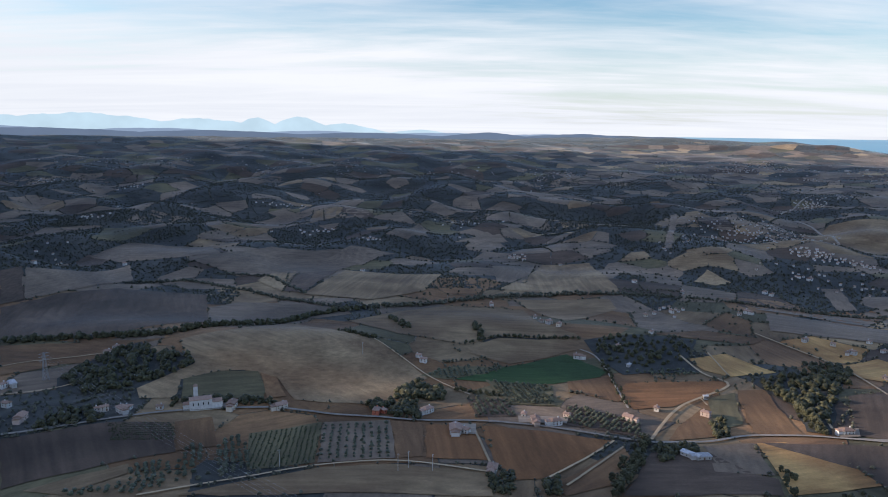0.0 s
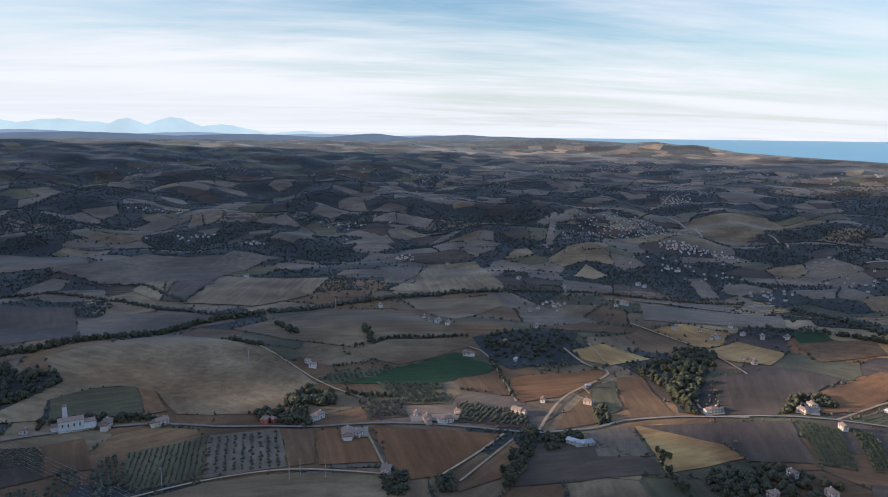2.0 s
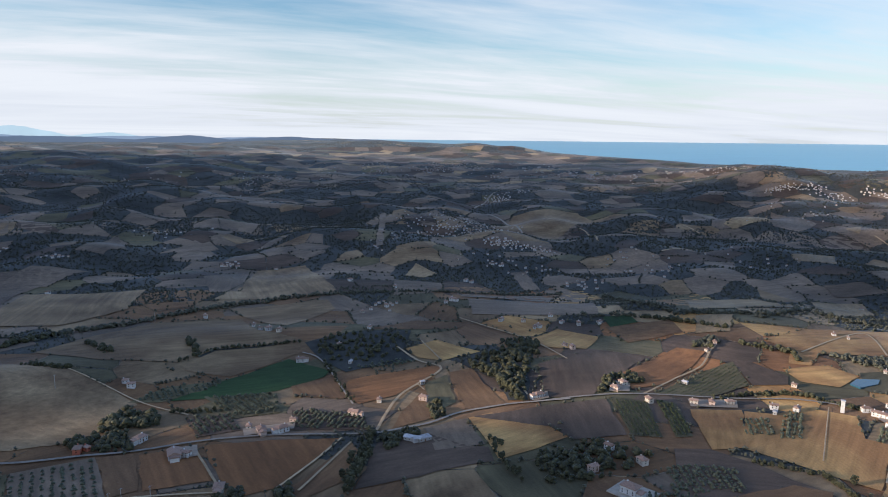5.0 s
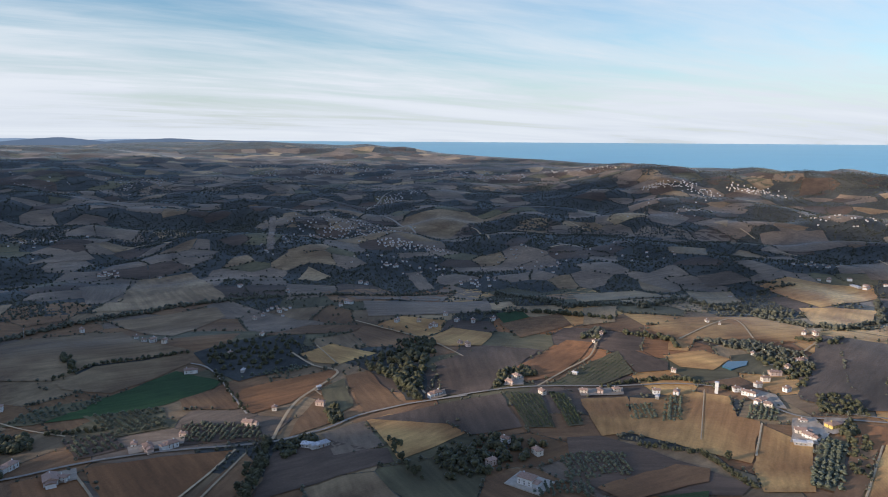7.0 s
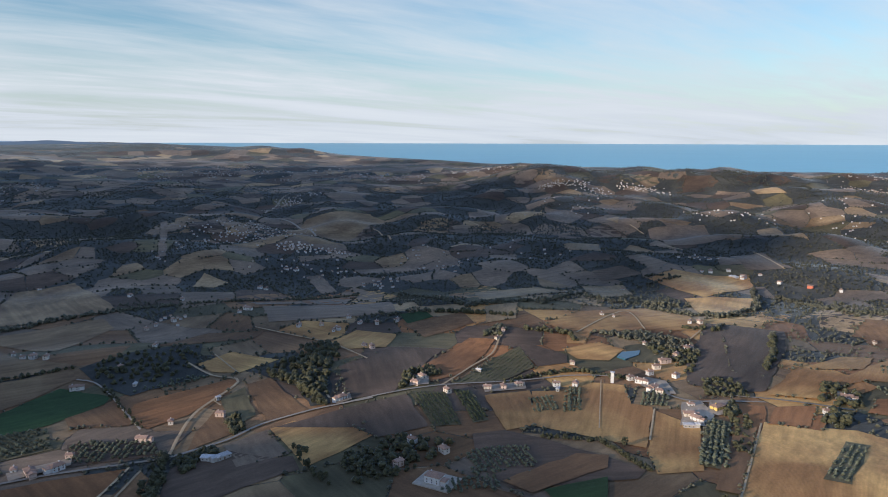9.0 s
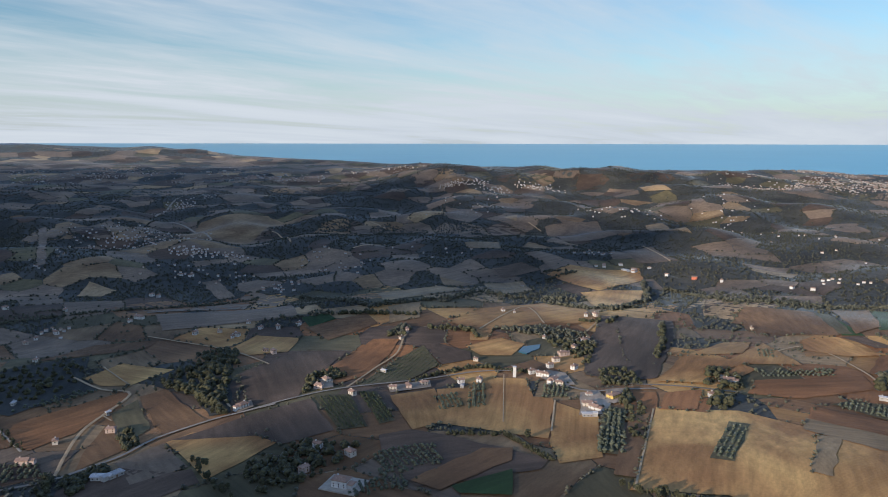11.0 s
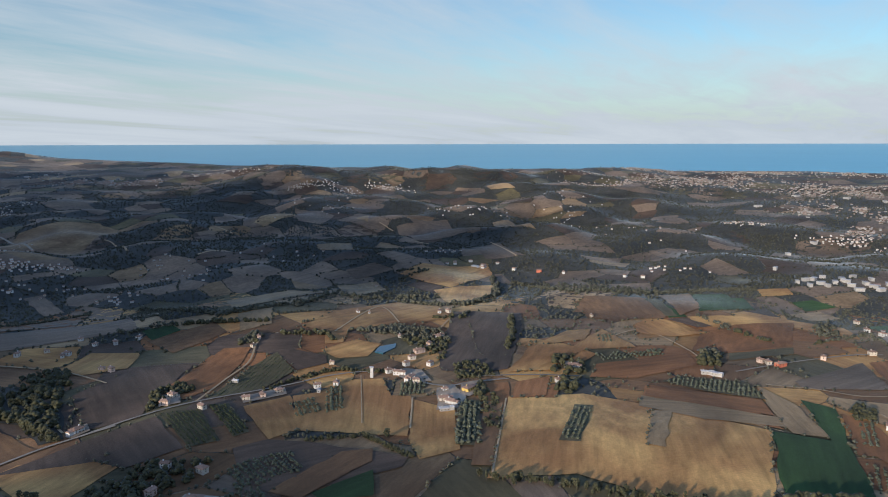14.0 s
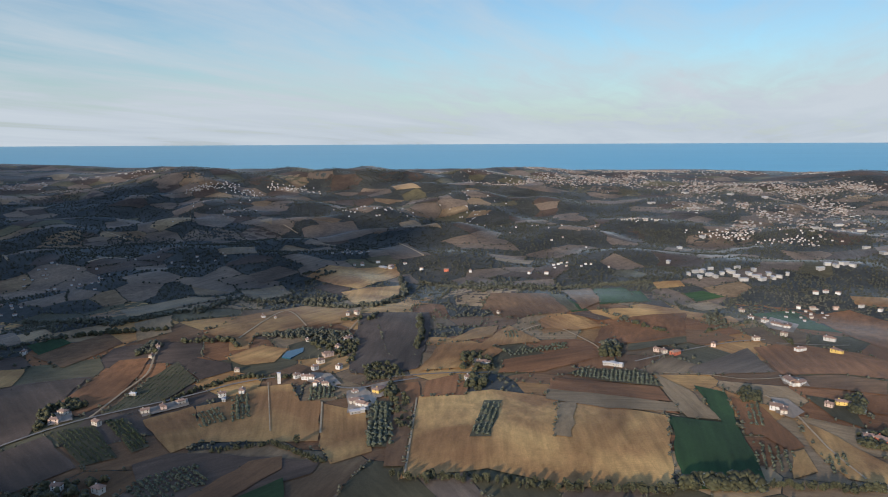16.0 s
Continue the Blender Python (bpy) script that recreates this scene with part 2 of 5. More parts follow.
def height(x, y):
    """The land's height over the sea at x, y (numbers or arrays)."""
    x, y = np.asarray(x, float), np.asarray(y, float)
    r = np.hypot(x, y)
    bearing = np.degrees(np.arctan2(x, y))
    far = ramp(r, 850, 1700)
    calm = 1 - 0.7 * ramp(r, 2200, 3300)
    plain = ramp(r, 2000, 2300) * ramp(bearing, 2, 14) * (1 - ramp(bearing, 36, 46)) + ramp(r, 1500, 2000) * ramp(bearing, 74, 84)
    waves = (np.sin(x / 71 + 1.3 * np.sin(y / 150)) * np.sin(y / 83 + 0.9 * np.sin(x / 131 + 2)) + 0.6 * np.sin((x + 0.6 * y) / 47 + 1) * np.sin((y - 0.5 * x) / 59 + 4))
    z = 6 + 4.0 * np.sin(x / 160 + 0.8) * np.sin(y / 140 + 0.3)
    z = z + waves * (2.6 + 11 * far * calm * (1 - 0.85 * np.clip(plain, 0, 1)))
    z = z + 16 * far * calm * (1 - 0.85 * np.clip(plain, 0, 1)) * np.sin((x + 0.35 * y) / 118 + 0.5) * np.sin((y - 0.3 * x) / 170 + 1.1)
    z = z + 10 * far * (1 - np.clip(plain, 0, 1))
    # unseen western ridge, added before the low sun to cast the clouds' shade
    z = z + (150 + 118 * ramp(y, 290, 370) - 108 * ramp(y, 560, 690) + 12 * np.sin(y / 190 + 1) + 8 * np.sin(y / 71)) * np.exp(-((x + 820) / 170) ** 2) * ramp(y, -900, -300) * (1 - ramp(y, 900, 1220))
    z = z + bump(x, y, -150, 705, 130, 75, 8, 20)        # broad stubble hill
    z = z + bump(x, y, 130, 800, 150, 60, -12, 11)
    z = z + bump(x, y, -330, 760, 130, 70, 0, 12)
    z = z + bump(x, y, 690, 640, 190, 110, -40, 9)
    z = z + bump(x, y, 640, 1300, 230, 130, -30, 16)     # village hill
    z = z + bump(x, y, 1100, 870, 200, 120, -40, 14)
    for b, rr, w, d, high in ((-30, 3900, 14, 420, 8), (-12, 3900, 9, 400, 6), (3, 4000, 9, 420, 8), (14, 4000, 5, 400, 2), (18, 3900, 5, 280, 26), (25, 3800, 4, 280, 22), (30, 3650, 3, 220, 16), (-5, 3000, 20, 300, 10),
                              (48, 2620, 4, 250, 40), (53, 2500, 5, 240, 36), (61, 2600, 7, 260, 34), (70, 2600, 5, 260, 22), (100, 2800, 4, 200, 28)):
        z = z + high * np.exp(-((bearing - b) / w) ** 2 - ((r - rr) / d) ** 2) * (1 + 0.10 * np.sin(bearing * 0.55 + rr) + 0.04 * np.sin(bearing * 2.3 + r / 160))
    shore = ramp(coast(bearing) - r, -60, 260)
    z = z * (1 - 0.75 * ramp(r, 3700, 4500)) - 24 * ramp(r, 3400, 4400) * (1 - ramp(bearing, 2, 12))
    # unseen north-west mountain ridge, added to keep the low sun off the farther hills
    along, across = 0.809 * y - 0.588 * x, -0.809 * x - 0.588 * y
    z = z + ramp(along, 1420, 1640) * (600 + 0.15 * (along - 1200) + 35 * np.sin(along / 210) + 18 * np.sin(along / 83)) * np.exp(-((across - 640) / 235) ** 2)
    return base(r) + (z + 2) * shore - 8 * (1 - shore)

# ---- land, sea and far mountains ----
def mesh_object(name, verts, faces, mat, smooth=False):
    me = bpy.data.meshes.new(name)
    me.from_pydata(verts, [], faces)
    me.materials.append(mat)
    if smooth:
        me.polygons.foreach_set("use_smooth", [True] * len(me.polygons))
    me.update()
    return new(name, me)


def polar_sheet(name, rings, bearings, level, mat):
    """A sheet in rings round the camera's foot, at level(x, y)."""
    b = np.radians(bearings)
    r = np.asarray(rings)
    x, y = np.outer(r, np.sin(b)), np.outer(r, np.cos(b))
    z = level(x, y)
    n, k = x.shape
    verts = np.stack([x.ravel(), y.ravel(), z.ravel()], 1)
    i = np.arange(n * k).reshape(n, k)
    j = np.roll(i, -1, axis=1)
    faces = np.stack([i[:-1], i[1:], j[1:], j[:-1]], -1).reshape(-1, 4)
    return mesh_object(name, verts.tolist(), faces.tolist(), mat, True)


BEARINGS = np.concatenate([np.arange(-180, -36, 3.0), np.arange(-36, 105, 0.3), np.arange(105, 180, 3.0)])
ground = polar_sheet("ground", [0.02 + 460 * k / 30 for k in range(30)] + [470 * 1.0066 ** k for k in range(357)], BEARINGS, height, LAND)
tagged(ground, "rolling farmland with dark woods and small plots", "ground", kind="structure")
sea = polar_sheet("water", [2700 + 22 * k for k in range(103)], BEARINGS, lambda x, y: base(np.hypot(x, y)) - 1.0 - 70 * (1 - ramp(np.degrees(np.arctan2(x, y)), 3, 11)), SEA)
tagged(sea, "calm blue sea reaching to the horizon", "sea", kind="structure")


# blue haze put into the emission of a black surface
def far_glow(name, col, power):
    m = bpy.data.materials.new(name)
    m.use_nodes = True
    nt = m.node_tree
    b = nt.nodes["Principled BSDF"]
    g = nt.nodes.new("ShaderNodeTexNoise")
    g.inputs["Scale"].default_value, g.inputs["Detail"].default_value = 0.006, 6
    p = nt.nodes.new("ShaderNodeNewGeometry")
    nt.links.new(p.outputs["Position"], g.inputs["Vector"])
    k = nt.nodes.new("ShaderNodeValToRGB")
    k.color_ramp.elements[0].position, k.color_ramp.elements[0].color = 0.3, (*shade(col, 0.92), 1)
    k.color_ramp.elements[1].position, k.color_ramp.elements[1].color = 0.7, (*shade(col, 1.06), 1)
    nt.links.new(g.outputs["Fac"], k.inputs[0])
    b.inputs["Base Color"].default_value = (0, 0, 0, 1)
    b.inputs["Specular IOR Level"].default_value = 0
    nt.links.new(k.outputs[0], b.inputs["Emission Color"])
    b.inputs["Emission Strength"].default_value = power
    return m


def mountains(name, radius, peaks, low, seed, col, power, label, lo=-45.0, hi=22.0):
    """A far range: a ridge of many summits on an arc, its slope falling towards the viewer, its haze a glow."""
    rnd = np.random.RandomState(seed)
    b = np.arange(lo, hi, 0.12)
    top = np.zeros_like(b)
    for at, wide, high in peaks:
        top = np.maximum(top, high * np.exp(-np.abs((b - at) / wide) ** 2.0))
    for k in range(1, 7):
        top = top * (1 + 0.03 / k * np.sin(b * 1.7 * k + rnd.rand() * 6)) + low / k * (0.5 + 0.5 * np.sin(b * 0.9 * k + rnd.rand() * 6)) * 0.15
    verts, faces = [], []
    steps = 5
    for i, (a, t) in enumerate(zip(np.radians(b), top)):
        for s in range(steps):
            f = s / (steps - 1)
            rr = radius - 160 * f
            verts.append((rr * math.sin(a), rr * math.cos(a), 205 + t * (1 - f) ** 1.3 - 35 * f))
        if i:
            for s in range(steps - 1):
                u = (i - 1) * steps + s
                faces.append((u, u + 1, u + steps + 1, u + steps))
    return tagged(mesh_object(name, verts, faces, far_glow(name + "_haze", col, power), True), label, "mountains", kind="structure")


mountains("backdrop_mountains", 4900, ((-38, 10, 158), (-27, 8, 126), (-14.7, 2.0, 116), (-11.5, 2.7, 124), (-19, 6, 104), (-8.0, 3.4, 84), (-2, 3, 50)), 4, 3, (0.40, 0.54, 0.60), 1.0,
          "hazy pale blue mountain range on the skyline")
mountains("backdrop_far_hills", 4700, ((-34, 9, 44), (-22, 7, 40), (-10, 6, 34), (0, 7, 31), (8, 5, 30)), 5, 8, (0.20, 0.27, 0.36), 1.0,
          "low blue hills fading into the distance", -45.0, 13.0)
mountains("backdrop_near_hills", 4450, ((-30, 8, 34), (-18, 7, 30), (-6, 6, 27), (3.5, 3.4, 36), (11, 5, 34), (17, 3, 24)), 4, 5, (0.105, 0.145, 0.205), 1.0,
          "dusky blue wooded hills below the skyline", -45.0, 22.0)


# ---- fields and roads ----
LABELS = {TAN: "dry golden stubble field on a slope", PALE: "pale harvested field among hedges", BROWN: "ploughed brown field", RED: "freshly tilled red-brown field",
          YARD: "pale gravel yard around farm houses", DULL: "brownish stubble field on a rounded hill, dimmed for cloud shade", DARK: "dark tilled field", GREY: "dull grey-brown fallow field", GREEN: "bright green field of young crop", OLIVE: "rough grassy plot with planted rows", WOODY: "dark undergrowth of a wood"}
laid = [0]
field_outlines = []


def drape(bm, cell, lift):
    """Cut a flat outline along a lattice and lay it onto the land."""
    xs, ys = [v.co.x for v in bm.verts], [v.co.y for v in bm.verts]
    for lo, hi, axis in ((min(xs), max(xs), (1, 0, 0)), (min(ys), max(ys), (0, 1, 0))):
        k = math.floor(lo / cell) + 1
        while k * cell < hi:
            bmesh.ops.bisect_plane(bm, geom=bm.verts[:] + bm.edges[:] + bm.faces[:], plane_co=Vector(axis) * (k * cell), plane_no=axis)
            k += 1
    for v in bm.verts:
        v.co.z = float(height(v.co.x, v.co.y)) + lift


def settle(name, bm, mat, turn, middle):
    """Make the outline an object whose own x runs along the rows."""
    m = pose(middle[0], middle[1], 0, 0, 0, turn)
    bm.transform(m.inverted())
    bmesh.ops.recalc_face_normals(bm, faces=bm.faces)
    if sum(f.normal.z for f in bm.faces) < 0:
        bmesh.ops.reverse_faces(bm, faces=bm.faces)
    me = bpy.data.meshes.new(name)
    bm.to_mesh(me)
    bm.free()
    me.materials.append(mat)
    me.polygons.foreach_set("use_smooth", [True] * len(me.polygons))
    ob = new(name, me)
    ob.matrix_world = m
    return ob


def wavy(points, rng):
    """The outline with its sides slightly uneven."""
    out = []
    for (ax, ay), (bx, by) in zip(points, points[1:] + points[:1]):
        d = math.hypot(bx - ax, by - ay)
        n = max(1, int(d / 14))
        for k in range(n):
            s = k / n
            w = 0 if k == 0 else min(1.6, d * 0.02)
            out.append((ax + (bx - ax) * s + rng.uniform(-w, w), ay + (by - ay) * s + rng.uniform(-w, w)))
    return out


def field(mat, *points, up=0.0):
    rng = random.Random(int(points[0][0] * 31 + points[0][1]))
    laid[0] += 1
    field_outlines.append(list(points))
    longest = max(zip(points, points[1:] + points[:1]), key=lambda s: math.dist(*s))
    turn = math.degrees(math.atan2(longest[1][1] - longest[0][1], longest[1][0] - longest[0][0]))
    middle = (sum(p[0] for p in points) / len(points), sum(p[1] for p in points) / len(points))
    bm = bmesh.new()
    face = bm.faces.new([bm.verts.new((x, y, 0)) for x, y in wavy(list(points), rng)])
    bmesh.ops.triangulate(bm, faces=[face])
    away = math.hypot(*middle)
    drape(bm, 10 if away < 1100 else 14, 0.85 + 0.5 * (away > 1000) + 0.003 * min(laid[0], 190) + up)
    return tagged(settle("field", bm, mat, turn, middle), LABELS[mat], "field", kind="structure")


def road(mat, wide, *points):
    """A lane: a strip along the points, rounded at the bends, with a slight camber."""
    fine = []
    for i in range(len(points) - 1):
        p0, p1, p2, p3 = (Vector(points[max(0, min(len(points) - 1, i + k))]) for k in (-1, 0, 1, 2))
        n = max(2, int((p2 - p1).length / 8))
        for k in range(n):
            s = k / n
            fine.append(0.5 * (2 * p1 + (p2 - p0) * s + (2 * p0 - 5 * p1 + 4 * p2 - p3) * s * s + (3 * p1 - p0 - 3 * p2 + p3) * s ** 3))
    fine.append(Vector(points[-1]))
    verts, faces = [], []
    for i, p in enumerate(fine):
        d = (fine[min(i + 1, len(fine) - 1)] - fine[max(i - 1, 0)]).normalized()
        side = Vector((-d.y, d.x))
        for k, up in ((-0.5, 1.5), (-0.2, 1.6), (0.2, 1.6), (0.5, 1.5)):
            q = p + side * wide * k * (1 + 0.1 * math.sin(i * 1.7 + k * 3))
            verts.append((q.x, q.y, float(height(q.x, q.y)) + up + 0.6 * (p.length > 1000)))
        if i:
            for k in range(3):
                u = 4 * (i - 1) + k
                faces.append((u, u + 1, u + 5, u + 4))
    ob = mesh_object("road", verts, faces, mat, True)
    return tagged(ob, "narrow worn asphalt country road" if mat is ROAD else "pale unpaved farm track between fields", "road", kind="structure")


field(DULL, (-268, 694), (-218, 725), (-182, 806), (-113, 750), (-72, 723), (-34, 675), (-13, 641), (-41, 611), (-42, 590), (-68, 577), (-128, 581), (-139, 598), (-151, 618), (-180, 626), (-207, 621), (-235, 604), (-227, 569), (-257, 567), (-268, 587), (-240, 634))
field(OLIVE, (-233, 605), (-207, 620), (-171, 625), (-156, 595), (-155, 580), (-222, 569), up=0.3)
field(BROWN, (-168, 623), (-151, 616), (-136, 586), (-151, 579), up=0.3)
field(GREY, (-312, 908), (-282, 940), (-127, 894), (-115, 860), (-204, 813), (-265, 773))
field(DARK, (-546, 840), (-526, 932), (-476, 1006), (-340, 986), (-272, 788), (-361, 717), (-477, 729))
field(BROWN, (-464, 707), (-428, 707), (-282, 701), (-333, 683), (-334, 654), (-368, 651), (-408, 619))
field(WOODY, (-353, 614), (-341, 675), (-310, 697), (-282, 663), (-249, 657), (-233, 635), (-268, 587), (-307, 574), (-339, 587))
field(DARK, (-329, 492), (-262, 520), (-214, 523), (-191, 474), (-219, 459), (-284, 420))
field(BROWN, (-211, 525), (-186, 539), (-165, 488), (-191, 476))
field(BROWN, (-41, 544), (-15, 540), (-13, 478), (-31, 474))
field(OLIVE, (-149, 513), (-97, 540), (-89, 464), (-133, 450))
field(GREY, (-95, 540), (-42, 545), (-32, 474), (-87, 464))
field(DULL, (-168, 412), (-131, 433), (-86, 456), (-31, 464), (33, 453), (35, 424))
field(DULL, (-268, 417), (-216, 453), (-209, 441), (-239, 411))
field(RED, (-12, 536), (28, 537), (35, 475), (-10, 476))
field(RED, (33, 535), (82, 525), (134, 507), (109, 481), (72, 450), (52, 447), (39, 475))
field(BROWN, (72, 439), (139, 497), (140, 481), (117, 441), (84, 427))
field(DARK, (157, 488), (200, 490), (220, 453), (232, 446), (225, 423), (121, 427))
field(GREY, (200, 501), (242, 507), (232, 451), (193, 458), (200, 490))
field(TAN, (244, 507), (267, 509), (289, 474), (305, 457), (295, 434), (229, 423), (234, 445))
field(GREEN, (58, 679), (133, 715), (164, 664), (155, 650), (109, 637), (12, 644))
field(OLIVE, (-21, 646), (12, 676), (67, 686), (52, 667), (6, 642))
field(OLIVE, (42, 648), (106, 633), (100, 581), (61, 584))
field(DARK, (110, 582), (164, 544), (158, 514), (102, 536))
field(DARK, (24, 596), (57, 599), (64, 555), (30, 554))
field(DULL, (28, 729), (64, 759), (152, 751), (150, 727), (71, 691), (31, 714))
field(DULL, (-113, 822), (-58, 869), (7, 909), (109, 900), (116, 815), (158, 757), (64, 764), (25, 736), (-50, 755))
field(DULL, (99, 955), (233, 951), (232, 900), (153, 831), (114, 912))
field(DULL, (182, 1249), (265, 1239), (259, 981), (83, 1008), (137, 1108))
field(GREY, (84, 1165), (173, 1258), (129, 1058), (85, 1052))
field(DULL, (-287, 1063), (-260, 1161), (-235, 1133), (-233, 994))
field(DULL, (-198, 972), (-162, 1149), (-1, 1099), (-25, 992), (-103, 946))
field(DARK, (-252, 1127), (-173, 1155), (-200, 983), (-230, 993))
field(RED, (175, 632), (268, 643), (275, 633), (204, 580), (167, 571), (160, 601))
field(BROWN, (121, 642), (165, 649), (168, 595), (157, 588), (119, 615))
field(OLIVE, (241, 600), (272, 615), (250, 546), (221, 529))
field(BROWN, (276, 620), (302, 622), (289, 523), (249, 525))
field(BROWN, (192, 535), (229, 580), (221, 520), (176, 508))
field(TAN, (258, 701), (307, 726), (335, 668), (283, 654), (262, 670))
field(WOODY, (298, 637), (347, 660), (408, 668), (361, 604), (310, 521), (294, 529), (310, 583))
field(WOODY, (158, 750), (226, 770), (291, 769), (252, 693), (259, 663), (178, 653), (164, 692))
field(GREY, (-631, 1233), (-600, 1326), (-445, 1317), (-389, 1209), (-554, 1176))
field(GREY, (-425, 1169), (-322, 1299), (-149, 1281), (-86, 1281), (-173, 1155), (-323, 1082))
field(GREY, (-118, 1412), (-55, 1601), (-28, 1544), (-70, 1394))
field(GREY, (21, 1418), (97, 1522), (134, 1476))
field(GREY, (-440, 1574), (-419, 1826), (-357, 1736), (-386, 1562))
field(GREY, (127, 1586), (202, 1670), (158, 1565))
field(BROWN, (235, 777), (314, 813), (376, 784), (353, 763), (292, 773))
field(DARK, (-609, 945), (-607, 993), (-544, 886), (-551, 848))
field(GREY, (-602, 990), (-528, 1161), (-486, 1076), (-525, 943), (-543, 887))
field(GREY, (-283, 1560), (-235, 1581), (-238, 1518))
field(GREY, (-173, 1307), (-96, 1273), (-138, 1186), (-219, 1202))
# brown soil taken darker to stand in for cloud shade
field(DARK, (325, 520), (369, 601), (447, 617), (483, 572), (421, 537), (363, 499))
field(RED, (426, 541), (534, 582), (552, 557), (511, 532), (446, 503), (411, 502))
# dark earth instead of grey, again for the cloud shade
field(DARK, (248, 508), (309, 501), (371, 489), (339, 418), (296, 429), (293, 458))
field(OLIVE, (378, 494), (403, 471), (363, 404), (342, 416))
field(OLIVE, (414, 474), (426, 461), (388, 398), (373, 401))
field(OLIVE, (423, 486), (512, 517), (556, 523), (527, 473), (473, 466), up=0.3)
field(DARK, (546, 549), (572, 515), (578, 473), (562, 459), (530, 472), (548, 512))
field(TAN, (428, 445), (474, 432), (415, 369), (385, 375))
field(TAN, (474, 429), (495, 415), (534, 415), (554, 382), (519, 349), (526, 332), (449, 287), (435, 319), (411, 368))
field(TAN, (521, 327), (519, 303), (517, 280), (446, 237), (415, 255), (444, 283))
field(RED, (588, 290), (606, 269), (482, 209), (470, 223), (544, 266))
# foreground plot: dark earth paints in the shade that lies here
field(DARK, (358, 386), (384, 376), (398, 348), (418, 265), (397, 259), (321, 307), (328, 347))
field(TAN, (637, 557), (720, 575), (826, 542), (829, 474), (779, 424), (729, 476), (643, 512))
field(TAN, (587, 488), (640, 478), (645, 446), (602, 435), (579, 459))
field(TAN, (635, 519), (670, 510), (622, 483), (605, 496))
field(TAN, (1008, 656), (1096, 663), (1189, 573), (1119, 529), (966, 531), (973, 578))
field(TAN, (936, 546), (1039, 490), (915, 443), (857, 476))
field(PALE, (887, 701), (958, 671), (903, 613), (812, 611))
field(PALE, (720, 775), (808, 722), (808, 668), (647, 685))
field(PALE, (631, 658), (682, 646), (623, 593), (584, 607))
field(GREY, (427, 897), (581, 803), (542, 736), (395, 813))
field(DARK, (811, 422), (823, 373), (680, 304), (665, 331))
field(BROWN, (517, 689), (594, 660), (575, 618), (501, 624))
field(TAN, (408, 689), (462, 711), (487, 660), (445, 625), (408, 651))
field(PALE, (398, 1083), (441, 1142), (455, 1076), (422, 1055))
field(GREY, (588, 1061), (616, 1060), (576, 940), (550, 945))
field(GREY, (973, 748), (1029, 723), (1024, 677), (951, 708))
field(OLIVE, (654, 453), (690, 443), (693, 411), (638, 395), (616, 418))
field(GREEN, (537, 723), (568, 708), (558, 678), (521, 684))
field(DULL, (758, 1480), (907, 1629), (1068, 1564), (1034, 1477), (787, 1288))
field(PALE, (1276, 1260), (1497, 1360), (1361, 1206), (1271, 1223))
field(GREY, (1158, 1942), (1317, 2067), (1194, 1698), (1128, 1655))
field(GREY, (-451, 1788), (-398, 1818), (-394, 1738))
field(GREY, (-97, 1401), (-51, 1606), (-31, 1440))
field(GREY, (29, 1447), (125, 1519), (140, 1483))
field(PALE, (1290, 1264), (1502, 1336), (1360, 1200), (1267, 1222))
field(GREY, (1520, 1341), (1464, 1157), (1355, 1111), (1337, 1171))
field(PALE, (1084, 907), (1179, 889), (1073, 803), (1055, 870))
field(PALE, (1634, 774), (1666, 745), (1426, 571), (1476, 687))
field(PALE, (1275, 405), (1315, 334), (1266, 330), (1257, 394))
field(PALE, (1466, 1087), (1532, 1094), (1441, 1032))
field(GREY, (1305, 671), (1361, 633), (1239, 517), (1211, 586))
field(PALE, (2103, 1025), (2113, 949), (2086, 908), (2049, 978))
field(GREY, (2181, 880), (2457, 864), (2278, 791))
field(GREY, (1461, 959), (1594, 888), (1439, 741), (1309, 814))
field(TAN, (410, 197), (571, 253), (620, 197), (619, 142), (602, 33), (474, 19), (446, 88), (449, 146))
field(GREEN, (600, 32), (603, -10), (690, 16), (679, -12), (583, -25), (501, -38), (485, -33), (472, 14), up=0.3)
field(PALE, (716, 55), (677, 20), (609, -9), (604, 17), (668, 42), up=0.3)
field(RED, (674, 152), (656, 57), (609, 24), (614, 77), (619, 142), up=0.3)
field(OLIVE, (692, 140), (715, 126), (722, 64), (678, 42), (680, 92), up=0.3)
field(OLIVE, (585, 194), (592, 178), (501, 160), (495, 176), up=0.3)
field(OLIVE, (540, 288), (548, 270), (458, 225), (452, 244), up=0.3)
field(GREY, (744, 23), (840, -36), (755, -60), (723, 14))
field(RED, (843, -42), (864, -67), (839, -137), (805, -167), (761, -159), (766, -117), (748, -65))
field(RED, (670, -17), (650, -43), (572, -69), (560, -58), (587, -40), (583, -28))
field(TAN, (633, -66), (615, -85), (558, -121), (517, -114), (520, -91), (564, -76))
field(TAN, (557, -59), (567, -68), (526, -73), (508, -56))
field(RED, (896, 134), (937, 57), (918, -19), (897, -33), (846, 50), (809, 104), (850, 117))
field(TAN, (930, 159), (986, 60), (984, -19), (930, -36), (946, 50), (897, 138))
field(BROWN, (964, 324), (1028, 236), (924, 189), (892, 235), (899, 286))
field(GREEN, (1079, 176), (1083, 108), (1012, 85), (960, 149))
field(GREEN, (1091, 47), (1114, 20), (1102, -12), (1056, 26))
field(PALE, (1017, 47), (1068, 11), (1046, -16), (998, 16))
field(GREEN, (1017, -41), (1071, -101), (946, -147), (947, -97))
field(GREEN, (1022, 239), (1007, 214), (930, 159), (918, 180))
